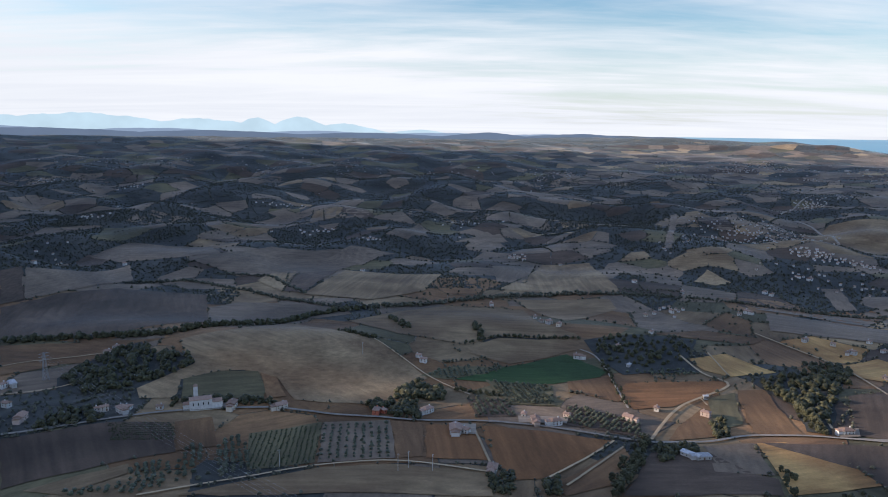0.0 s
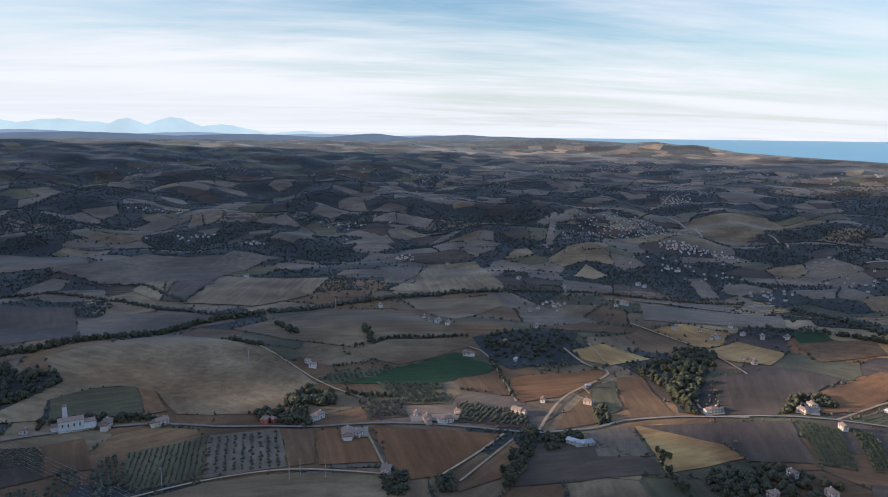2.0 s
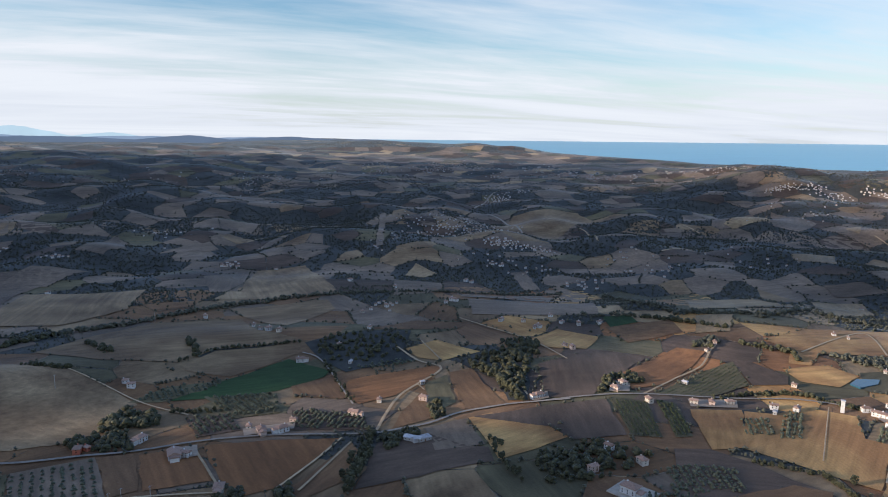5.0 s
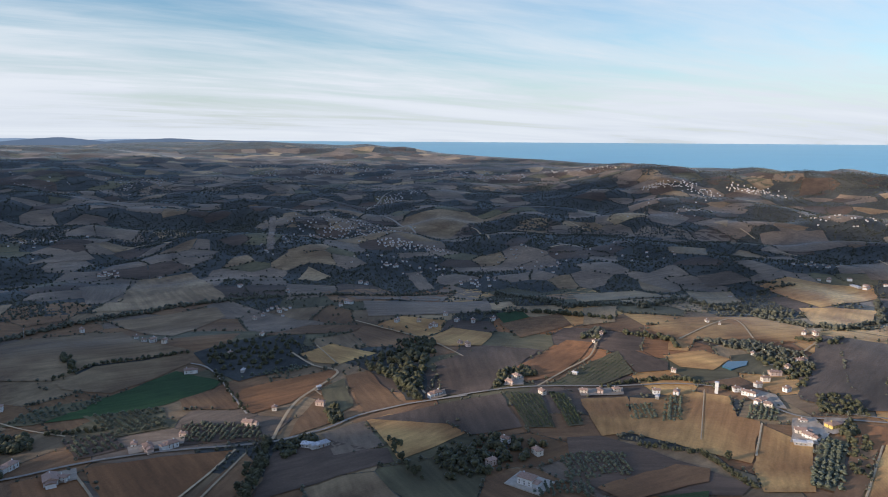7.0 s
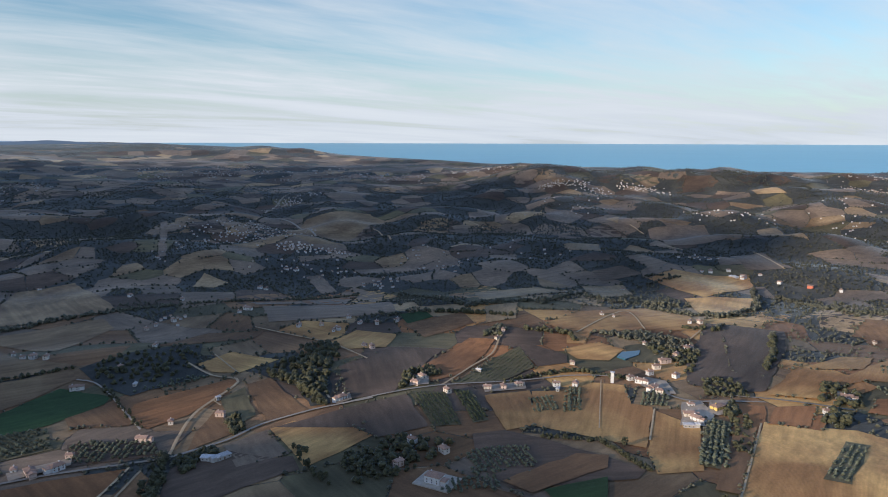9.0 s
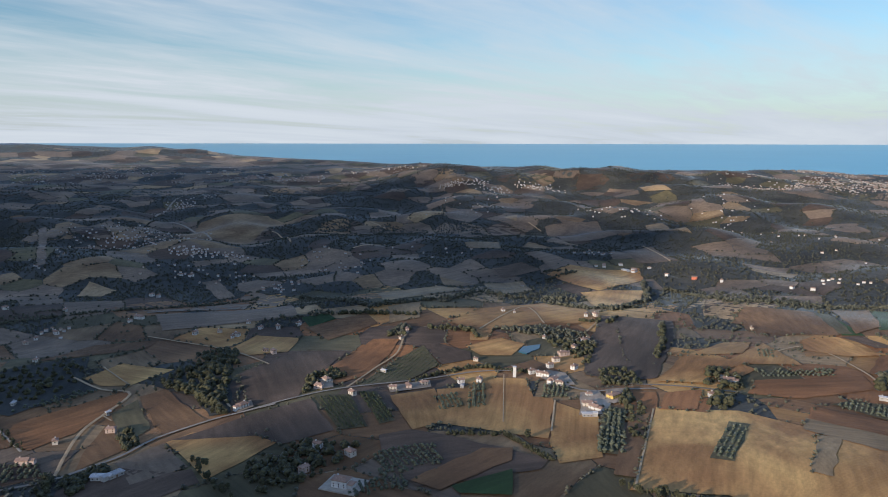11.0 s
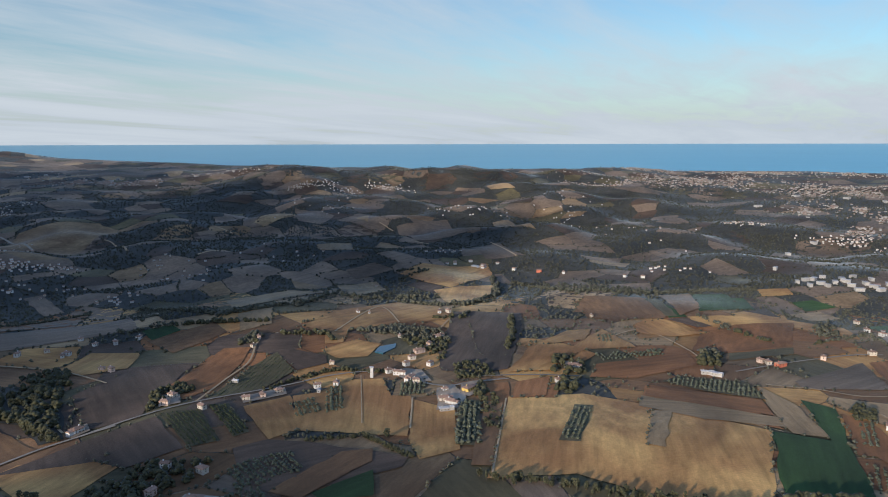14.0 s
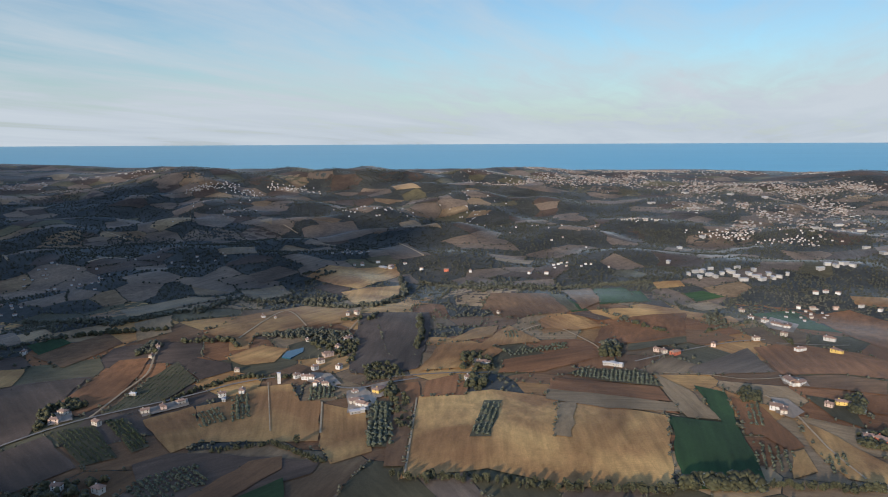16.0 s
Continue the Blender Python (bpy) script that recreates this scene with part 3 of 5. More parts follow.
field(TAN, (876, 216), (909, 185), (904, 162), (878, 137), (819, 194))
field(TAN, (751, 288), (813, 281), (838, 258), (781, 248), (744, 276))
field(TAN, (719, 296), (752, 267), (736, 220), (694, 226), (671, 270))
field(RED, (706, 211), (792, 134), (761, 116), (691, 163), (668, 206))
field(RED, (615, 260), (632, 224), (593, 215), (572, 250))
field(BROWN, (740, -64), (763, -117), (753, -157), (711, -149), (715, -110), (713, -72))
field(TAN, (1141, 97), (1152, 55), (1125, 45), (1102, 85))
field(RED, (1047, -120), (1092, -174), (1049, -213), (871, -179), (916, -154))
field(TAN, (1160, -184), (1175, -235), (1114, -224), (1119, -185))
field(BROWN, (880, 93), (899, 1), (872, -25), (835, 12))
# dark slope: its own dark soil and the hill's shade in one colour
field(DARK, (811, 443), (867, 368), (782, 328), (640, 285), (612, 306), (600, 341), (682, 395), (743, 411))
field(OLIVE, (691, -80), (680, -115), (626, -119), (643, -97))
field(RED, (695, -117), (711, -149), (662, -141), (663, -121))
field(GREY, (550, 1682), (568, 1685), (420, 1264), (409, 1276))
field(YARD, (554, 320), (569, 309), (550, 286), (524, 278), (508, 294), up=0.42)
field(YARD, (588, 380), (592, 360), (568, 334), (556, 347), (564, 370), up=0.42)
field(YARD, (578, 306), (595, 294), (572, 279), (551, 284), (554, 295), up=0.42)
field(YARD, (676, -51), (675, -65), (648, -76), (630, -66), (639, -53), up=0.42)
field(YARD, (745, -62), (739, -84), (716, -87), (715, -65), up=0.42)
field(YARD, (695, 243), (701, 222), (679, 218), (674, 236), up=0.42)
field(YARD, (1009, -69), (975, -100), (918, -89), (933, -58), up=0.42)
field(YARD, (8, 537), (29, 537), (28, 517), (8, 516), up=0.42)
field(YARD, (-216, 566), (-184, 572), (-178, 558), (-215, 551), up=0.42)
field(YARD, (65, 555), (107, 552), (103, 538), (64, 540), up=0.42)
field(YARD, (401, 524), (422, 520), (403, 496), (386, 504), up=0.42)
field(YARD, (444, 466), (487, 450), (474, 436), (433, 450), up=0.42)
field(YARD, (320, 530), (336, 530), (328, 514), (312, 514), up=0.42)

field(BROWN, (423, 216), (547, 267), (555, 251), (429, 202), up=0.4)
field(RED, (568, 249), (611, 262), (645, 240), (593, 224), up=0.4)
field(RED, (644, 145), (677, 149), (676, 47), (638, 33), (640, 90), up=0.4)
field(PALE, (610, 142), (642, 148), (639, 90), (636, 30), (615, 23), (600, 85), up=0.4)
field(PALE, (521, 114), (603, 130), (607, 113), (522, 100), up=0.4)
field(DARK, (911, 181), (891, 140), (904, 124), (924, 163), up=0.4)
field(RED, (801, 130), (867, 132), (921, 101), (970, 37), (869, 31), (817, 95), up=0.4)
field(OLIVE, (787, 90), (813, 92), (864, 31), (841, 29), up=0.4)
field(OLIVE, (1014, 233), (1032, 222), (928, 171), (921, 188), up=0.4)
field(BROWN, (1067, 227), (1106, 187), (976, 151), (929, 168), up=0.4)
field(GREEN, (1101, 184), (1108, 135), (1017, 103), (966, 149), up=0.4)
field(TAN, (633, 280), (731, 295), (747, 250), (841, 246), (782, 188), (745, 233), (698, 249), (664, 244), up=0.4)
field(TAN, (877, 214), (905, 206), (908, 181), (874, 145), (880, 123), (846, 159), (839, 202), up=0.4)
field(BROWN, (913, 308), (997, 321), (1026, 241), (915, 182), (898, 227), (920, 270), up=0.4)
field(BROWN, (323, 317), (397, 313), (414, 296), (395, 283), (326, 292), up=0.4)
field(GREEN, (335, 290), (383, 274), (351, 251), (331, 280), up=0.4)
road(ROAD, 3.0, (-333, 498), (-297, 511), (-261, 527), (-222, 543), (-171, 558), (-134, 563), (-84, 554), (-55, 551), (-15, 544), (34, 544), (79, 535), (122, 519), (158, 505))
road(ROAD, 3.0, (158, 505), (207, 508), (243, 521), (288, 520), (318, 511), (343, 503))
road(ROAD, 2.7, (316, 512), (378, 498), (419, 485), (492, 454), (543, 429), (572, 387), (561, 324), (592, 293), (615, 273))
road(TRACK, 2.2, (413, 488), (471, 512), (518, 528), (557, 556), (573, 565))
road(TRACK, 1.9, (-192, 411), (-132, 438), (-86, 459), (-31, 469), (33, 457))
road(TRACK, 1.9, (27, 528), (36, 471))
road(TRACK, 1.9, (71, 447), (110, 482), (134, 507))
road(TRACK, 1.9, (86, 440), (139, 497))
road(TRACK, 2.7, (163, 509), (209, 579), (272, 631), (258, 660), (252, 710))
road(TRACK, 1.6, (235, 584), (234, 602))
road(TRACK, 1.6, (282, 651), (287, 724))
road(TRACK, 1.6, (-72, 723), (-34, 675), (-10, 644), (27, 606))
road(ROAD, 1.9, (162, 572), (164, 692), (150, 725))
road(TRACK, 2.2, (372, 805), (386, 763), (408, 687), (404, 601))
road(ROAD, 2.5, (605, 299), (639, 257), (666, 211))
road(TRACK, 2.5, (722, 47), (727, 4), (723, -33), (743, -75))
road(ROAD, 2.5, (752, 78), (811, 29), (861, -25), (877, -56))
road(ROAD, 2.2, (868, -67), (876, -126), (882, -144))
road(TRACK, 1.6, (566, 253), (411, 194))
road(TRACK, 1.4, (619, 142), (618, 83), (604, 24))
road(TRACK, 2.2, (775, 232), (856, 204), (807, 137), (771, 115))
road(ROAD, 2.7, (581, 826), (629, 757), (727, 692), (892, 644))
road(ROAD, 2.2, (423, 924), (485, 894), (574, 870))
road(TRACK, 1.9, (-423, 643), (-400, 659), (-334, 674))
road(TRACK, 1.6, (681, -46), (646, -67), (569, -87), (523, -102))
road(TRACK, 1.0, (550, 406), (451, 333))
road(TRACK, 1.6, (523, 328), (463, 293))
road(TRACK, 2.0, (797, 434), (703, 413), (656, 415))
road(TRACK, 2.2, (645, 514), (781, 544), (729, 476))
road(TRACK, 2.0, (-379, 572), (-344, 588), (-306, 624))
road(TRACK, 2.0, (343, 620), (316, 532))
road(ROAD, 6, (873, 1799), (1003, 1968), (1101, 2071))
road(ROAD, 5, (872, 1723), (870, 1610), (812, 1414))
road(TRACK, 4, (959, 1396), (952, 1353), (868, 1194))
road(TRACK, 4, (1204, 1319), (1206, 1298), (1203, 1262))
road(TRACK, 3.5, (1452, 1005), (1439, 955))
road(TRACK, 4, (884, 1022), (949, 1030), (988, 1034))
road(TRACK, 3.5, (1300, 809), (1316, 778))
road(ROAD, 6, (423, 912), (490, 879), (587, 808), (648, 748))
road(ROAD, 13, (2406, -117), (2190, -235), (1990, -325))
road(TRACK, 4, (203, 1535), (253, 1589), (276, 1477))
road(TRACK, 4, (1365, 651), (1293, 580), (1229, 529))


# the patchwork of plots that lies between and around the larger fields
def inside(x, y, points):
    hit = False
    x0, y0 = points[0]
    if abs(x - x0) > 400 or abs(y - y0) > 400:
        return False
    for (ax, ay), (bx, by) in zip(points, points[1:] + points[:1]):
        if (ay > y) != (by > y) and x < (bx - ax) * (y - ay) / (by - ay) + ax:
            hit = not hit
    return hit


def clip(poly, m, n):
    """The part of a convex outline that lies behind the line through m with the normal n."""
    out = []
    for a, b in zip(poly, poly[1:] + poly[:1]):
        da, db = (a - m).dot(n), (b - m).dot(n)
        if da <= 0:
            out.append(a)
        if (da < 0) != (db < 0):
            out.append(a + (b - a) * (da / (da - db)))
    return out


def thick_woods(x, y):
    return math.sin(x / 90 + 2 * math.sin(y / 140)) * math.sin(y / 75 + math.sin(x / 60)) + 0.5 * math.sin(x / 31) * math.sin(y / 27)


def near_crop(rng, c):
    if thick_woods(c.x, c.y) > 0.75:
        return WOODY
    if c.x + rng.gauss(0, 90) > 520:
        return rng.choice((TAN, TAN, RED, BROWN, DULL, PALE, RED, OLIVE))
    # dark plots in this sector stand in for cloud shade
    if math.degrees(math.atan2(c.x, c.y)) > 28 and c.length > 560:
        return rng.choice((DARK, DARK, BROWN, OLIVE, DARK, WOODY))
    return rng.choice((BROWN, GREY, OLIVE, DULL, BROWN, DULL))


def mid_haze_crop(rng, c):
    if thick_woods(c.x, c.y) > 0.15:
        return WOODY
    # mostly grey plots: the paler tone stands in for haze
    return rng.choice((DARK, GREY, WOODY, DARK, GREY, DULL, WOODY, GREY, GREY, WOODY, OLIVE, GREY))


def plain_haze_crop(rng, c):
    b = math.degrees(math.atan2(c.x, c.y))
    # muted soils imitate the greying of far haze
    if 8 < b < 44:
        return rng.choice((PALE, GREY, GREY, GREY, OLIVE, DARK, WOODY, DARK, GREY, WOODY))
    return rng.choice((DARK, WOODY, WOODY, OLIVE, WOODY, DARK, GREY))


patchwork_edges = []
joined = {}


def patchwork(near, far, size, choose, seed, cell, first=-35.0, last=103.0):
    """Cells that meet along shared straight sides; the nearest are fields of their own, the rest are joined by kind."""
    rng = random.Random(seed)
    seeds = []
    r = near + size * 0.4
    while r < far:
        step = math.degrees(size * 1.25 / r)
        b = first + rng.uniform(0, step)
        while b < last:
            a = radians(b + rng.uniform(-0.42, 0.42) * step)
            rr = r + rng.uniform(-0.42, 0.42) * size * 0.8
            seeds.append(Vector((rr * math.sin(a), rr * math.cos(a))))
            b += step * rng.choice((0.7, 1.0, 1.3))
        r += size * 0.8
    table = np.array([(s.x, s.y) for s in seeds])
    for i, s in enumerate(seeds):
        dist = np.hypot(table[:, 0] - s.x, table[:, 1] - s.y)
        poly = [s + Vector(q) * size * 1.1 for q in ((-1, -1), (1, -1), (1, 1), (-1, 1))]
        for j in np.argsort(dist)[1:16]:
            o = seeds[int(j)]
            n = (o - s).normalized()
            poly = clip(poly, (s + o) / 2 - n * 0.5, n)
            if len(poly) < 3:
                break
        if len(poly) < 3 or s.length > float(coast(math.degrees(math.atan2(s.x, s.y)))) - 200 or any(inside(s.x, s.y, o) and all(inside(q.x, q.y, o) for q in poly) for o in field_outlines):
            continue
        mat = choose(rng, s)
        outline = [(q.x, q.y) for q in poly]
        patchwork_edges.append((outline, mat))
        bm = bmesh.new()
        face = bm.faces.new([bm.verts.new((x, y, 0)) for x, y in wavy(outline, rng)])
        bmesh.ops.triangulate(bm, faces=[face])
        drape(bm, cell, 0.35 + 0.3 * (s.length > 1000))
        if s.length < 1000:
            a, b = max(zip(poly, poly[1:] + poly[:1]), key=lambda e: (e[1] - e[0]).length)
            tagged(settle("field", bm, mat, math.degrees(math.atan2(b.y - a.y, b.x - a.x)), s), LABELS[mat], "field", kind="structure")
            continue
        vs, fs = joined.setdefault(mat, ([], []))
        n = len(vs)
        bm.verts.index_update()
        bm.normal_update()
        vs.extend(v.co[:] for v in bm.verts)
        for f in bm.faces:
            k = [v.index + n for v in f.verts]
            fs.append(k if f.normal.z > 0 else k[::-1])
        bm.free()


patchwork(430, 1050, 62, near_crop, 5, 12)
patchwork(1050, 1700, 58, mid_haze_crop, 6, 18)
patchwork(1700, 2450, 62, mid_haze_crop, 8, 26)
patchwork(2450, 3600, 66, plain_haze_crop, 7, 40)
for mat, (vs, fs) in joined.items():
    tagged(mesh_object("patchwork_plots", vs, fs, mat, True), "distant " + LABELS[mat] + " in a patchwork", "fields", kind="stuff")


# ---- buildings ----
def mesh_of(name, bm, mat):
    bmesh.ops.recalc_face_normals(bm, faces=bm.faces)
    me = bpy.data.meshes.new(name)
    bm.to_mesh(me)
    bm.free()
    me.materials.append(mat)
    return me


def part(name, bm, mat, parent, label=""):
    ob = new(name, mesh_of(name, bm, mat))
    ob.parent = parent
    return tagged(ob, label)


def block(bm, x0, x1, y0, y1, z0, z1):
    v = [bm.verts.new(p) for p in ((x0, y0, z0), (x1, y0, z0), (x1, y1, z0), (x0, y1, z0), (x0, y0, z1), (x1, y0, z1), (x1, y1, z1), (x0, y1, z1))]
    for f in ((3, 2, 1, 0), (4, 5, 6, 7), (0, 1, 5, 4), (1, 2, 6, 5), (2, 3, 7, 6), (3, 0, 4, 7)):
        bm.faces.new([v[i] for i in f])


def gable(bm, x0, x1, y0, y1, z, rise, hip, thick=0.35):
    """A pitched roof slab with its ridge along x; hip pulls the ridge's ends in."""
    ym = (y0 + y1) / 2
    low = [bm.verts.new(p) for p in ((x0, y0, z), (x1, y0, z), (x1, y1, z), (x0, y1, z))]
    eave = [bm.verts.new((v.co.x, v.co.y, z + thick)) for v in low]
    r0, r1 = bm.verts.new((x0 + hip, ym, z + rise + thick)), bm.verts.new((x1 - hip, ym, z + rise + thick))
    bm.faces.new(low[::-1])
    for i in range(4):
        bm.faces.new((low[i], low[(i + 1) % 4], eave[(i + 1) % 4], eave[i]))
    bm.faces.new((eave[0], eave[1], r1, r0))
    bm.faces.new((eave[2], eave[3], r0, r1))
    bm.faces.new((eave[1], eave[2], r1))
    bm.faces.new((eave[3], eave[0], r0))


def tile_material(name, light, dark):
    m = Mat(name, 0.85)
    rows = m.stripes(m.scaled(m.local(), 1, 1), 3.0, 0.6)
    g = m.noise(m.place(), 0.9, 5, 0.7)
    c = m.mix(m.step(g, 0.3, 0.7), dark, light)
    c = m.mix(0.35, c, m.ramp(rows, (0.2, (0.6, 0.6, 0.6)), (0.8, (1.25, 1.25, 1.25))), "MULTIPLY")
    c = m.mix(1.0, c, m.n_combine(m.step(m.info.outputs["Random"], 0, 1, 0.75, 1.2)), "MULTIPLY")
    return m.finish(c, rows, 0.5, 0.1)


WHITE = plain_material("white_render", (0.62, 0.62, 0.61), 0.85, 0.3, 0.6)
CREAM = plain_material("cream_render", (0.60, 0.55, 0.48), 0.85, 0.25, 0.6)
PINK = plain_material("pink_render", (0.58, 0.46, 0.40), 0.85, 0.25, 0.6)
ROSY = plain_material("red_render", (0.50, 0.16, 0.10), 0.85, 0.25, 0.6)
YELLOW = plain_material("yellow_render", (0.68, 0.50, 0.16), 0.85, 0.2, 0.6)
CONCRETE = plain_material("pale_concrete", (0.46, 0.45, 0.43), 0.9, 0.35, 0.5)
TILES = tile_material("terracotta_tiles", (0.37, 0.25, 0.19), (0.25, 0.17, 0.13))
SHEETS = tile_material("grey_roof_sheets", (0.55, 0.55, 0.55), (0.36, 0.36, 0.37))
GLASS = Mat("dark_window_glass", 0.15, 0, 0.5).finish((0.03, 0.035, 0.04))
SHUTTER = plain_material("brown_shutters", (0.16, 0.09, 0.05), 0.7)
STEEL = plain_material("galvanised_steel", (0.45, 0.46, 0.47), 0.5, 0.2, 2.0, 0.7)
# far town walls: shade put into a darker render colour
DRAB = plain_material("shaded_grey_render", (0.30, 0.285, 0.27), 0.9, 0.35, 0.5)
PAVING = plain_material("pale_yard_gravel", (0.42, 0.37, 0.30), 0.95, 0.35, 0.3)

STYLES = {"white": (WHITE, TILES, "white rendered farmhouse with a terracotta tiled roof"), "cream": (CREAM, TILES, "cream rendered house with a low tiled roof"),
          "pink": (PINK, TILES, "pink rendered country house with a tiled roof"), "red": (ROSY, TILES, "brick-red farmhouse with a weathered tiled roof"),
          "yellow": (YELLOW, TILES, "yellow rendered villa with a tiled hip roof"), "shed": (CONCRETE, SHEETS, "grey farm shed with a pale sheet roof"),
          "villa": (WHITE, TILES, "large white villa with a hipped tile roof and paved yard"), "tower": (WHITE, SHEETS, "slender white water tower beside a lane"),
          "works": (CONCRETE, SHEETS, "large pale industrial shed with a flat sheet roof")}
models = {}


def window(name, x, y, z, w, h, turned, mat, parent):
    bm = bmesh.new()
    d = 0.06
    if turned:
        block(bm, x - d, x + d, y - w / 2, y + w / 2, z, z + h)
    else:
        block(bm, x - w / 2, x + w / 2, y - d, y + d, z, z + h)
    return part(name, bm, mat, parent)


def house_model(length, style, rich):
    """The parts of one kind of house round an Empty at its foot."""
    wall_mat, roof_mat, label = STYLES[style]
    deep = {"shed": 0.55, "works": 0.6, "tower": 1.0}.get(style, 0.72) * length
    deep = min(deep, 10.5) if style in ("white", "cream", "pink", "red") else deep
    tall = {"shed": 2.6, "works": 4.2, "tower": 10.0, "villa": 5.2}.get(style, 3.5 if length > 6 else 2.5)
    rise = {"shed": 0.9, "works": 0.5, "tower": 0.6}.get(style, deep * 0.25)
    hip = deep * 0.45 if style in ("villa", "yellow", "tower") or (length * 10) % 20 > 8 else 0.0
    top = new({"shed": "farm_shed", "works": "industrial_building", "tower": "water_tower", "villa": "villa"}.get(style, "house"))
    tagged(top, label, {"shed": "shed", "works": "warehouse", "tower": "tower"}.get(style, "house"))
    hx, hy = length / 2, deep / 2
    bm = bmesh.new()
    block(bm, -hx, hx, -hy, hy, -2.5, tall)
    if not hip:
        for x in (-hx, hx - 0.3):
            v = [bm.verts.new(p) for p in ((x, -hy, tall), (x, hy, tall), (x, 0, tall + rise), (x + 0.3, -hy, tall), (x + 0.3, hy, tall), (x + 0.3, 0, tall + rise))]
            bm.faces.new((v[0], v[1], v[2])), bm.faces.new((v[5], v[4], v[3]))
            bm.faces.new((v[0], v[2], v[5], v[3])), bm.faces.new((v[1], v[4], v[5], v[2]))
    part("wall", bm, wall_mat, top)
    bm = bmesh.new()
    gable(bm, -hx - 0.5, hx + 0.5, -hy - 0.5, hy + 0.5, tall, rise, hip)
    roof = part("roof", bm, roof_mat, top)
    if rich and style not in ("works", "tower"):
        bm = bmesh.new()
        block(bm, hx * 0.35, hx * 0.35 + 0.8, -0.4, 0.4, tall + rise * 0.6, tall + rise + 1.1)
        part("chimney", bm, wall_mat, roof)
        floors = 2 if tall > 3.2 else 1
        n = max(2, int(length / 3))
        for f in range(floors):
            for k in range(n):
                x = -hx + length * (k + 0.5) / n
                for s in (-1, 1):
                    if f == 0 and k == n // 2 and s < 0:
                        window("door", x, s * hy, 0.0, 1.1, 2.0, False, SHUTTER, top)
                    else:
                        window("window", x, s * hy, 0.9 + 1.65 * f, 0.8, 0.95, False, GLASS if (k + f) % 3 else SHUTTER, top)
            for s in (-1, 1):
                window("window", s * hx, 0, 0.9 + 1.65 * f, 0.8, 0.95, True, GLASS, top)
        if length > 7.5:
            bm = bmesh.new()
            block(bm, -hx - 4.0, -hx - 0.02, -hy * 0.7, hy * 0.75, -2.5, 3.1)
            wing = part("annex", bm, wall_mat, top)
            bm = bmesh.new()
            gable(bm, -hx - 4.3, -hx - 0.03, -hy * 0.7 - 0.4, hy * 0.75 + 0.4, 3.1, 1.0, 0.0)
            part("roof", bm, roof_mat, wing)
        if style == "villa":
            bm = bmesh.new()
            block(bm, -hx * 0.5, hx * 0.5, -hy - 2.2, -hy - 0.02, 3.0, 3.3)
            balcony = part("balcony", bm, WHITE, top)
            for x in (-0.48, 0, 0.48):
                bm = bmesh.new()
                block(bm, hx * x - 0.2, hx * x + 0.2, -hy - 2.1, -hy - 1.7, -2, 3.0)
                part("pillar", bm, WHITE, top)
            bm = bmesh.new()
            block(bm, -hx - 9, hx + 7, -hy - 9, hy + 5, -2.5, 0.25)
            part("yard", bm, PAVING, top, "pale paved yard")
    elif style == "works":
        n = int(length / 6)
        for k in range(n):
            window("gate", -hx + length * (k + 0.5) / n, -hy, 0.0, 3.0, 4.0, False, CONCRETE if k % 2 else GLASS, top)
    elif not rich:
        window("window", 0, -hy, 1.5, 1.4, 1.6, False, GLASS, top)
    return top


placed = []


def house(x, y, length, style, turn):
    rich = math.hypot(x, y) < 1080
    key = (length, style, rich)
    m = pose(x, y, float(height(x, y)) + 0.9, 0, 0, turn)
    placed.append((x, y, length))
    if key not in models:
        models[key] = house_model(length, style, rich)
        models[key].matrix_world = m
    else:
        copy_thing(models[key], m)


def house_cloud(name, spots, label):
    """Far houses in one mesh, each with its walls and a tiled roof."""
    bm = bmesh.new()
    for x, y, w, d, h, turn, flat in spots:
        n, k = len(bm.verts), len(bm.faces)
        block(bm, -w, w, -d, d, -3, h)
        bm.faces.ensure_lookup_table()
        tone = int(abs(x * 3 + y)) % 5
        for f in bm.faces[k:]:
            f.material_index = (0, 0, 2, 0, 0)[tone] if not flat else (0, 4)[tone % 2]
        k = len(bm.faces)
        if flat:
            block(bm, -w, w, -d, d, h + 0.01, h + 0.5)
        else:
            gable(bm, -w - 0.3, w + 0.3, -d - 0.3, d + 0.3, h + 0.01, d * 0.4, 0.0, 0.2)
        bm.faces.ensure_lookup_table()
        for f in bm.faces[k:]:
            f.material_index = 4 if flat else 1
        bm.verts.ensure_lookup_table()
        m = pose(x, y, float(height(x, y)) + 0.6, 0, 0, turn)
        for v in bm.verts[n:]:
            v.co = m @ v.co
    me = mesh_of(name, bm, WHITE if name == "village_houses" else DRAB)
    for mat in (TILES, CREAM if name == "village_houses" else CONCRETE, PINK, SHEETS if name == "village_houses" else CONCRETE):
        me.materials.append(mat)
    return tagged(new(name, me), label, "houses", kind="stuff")


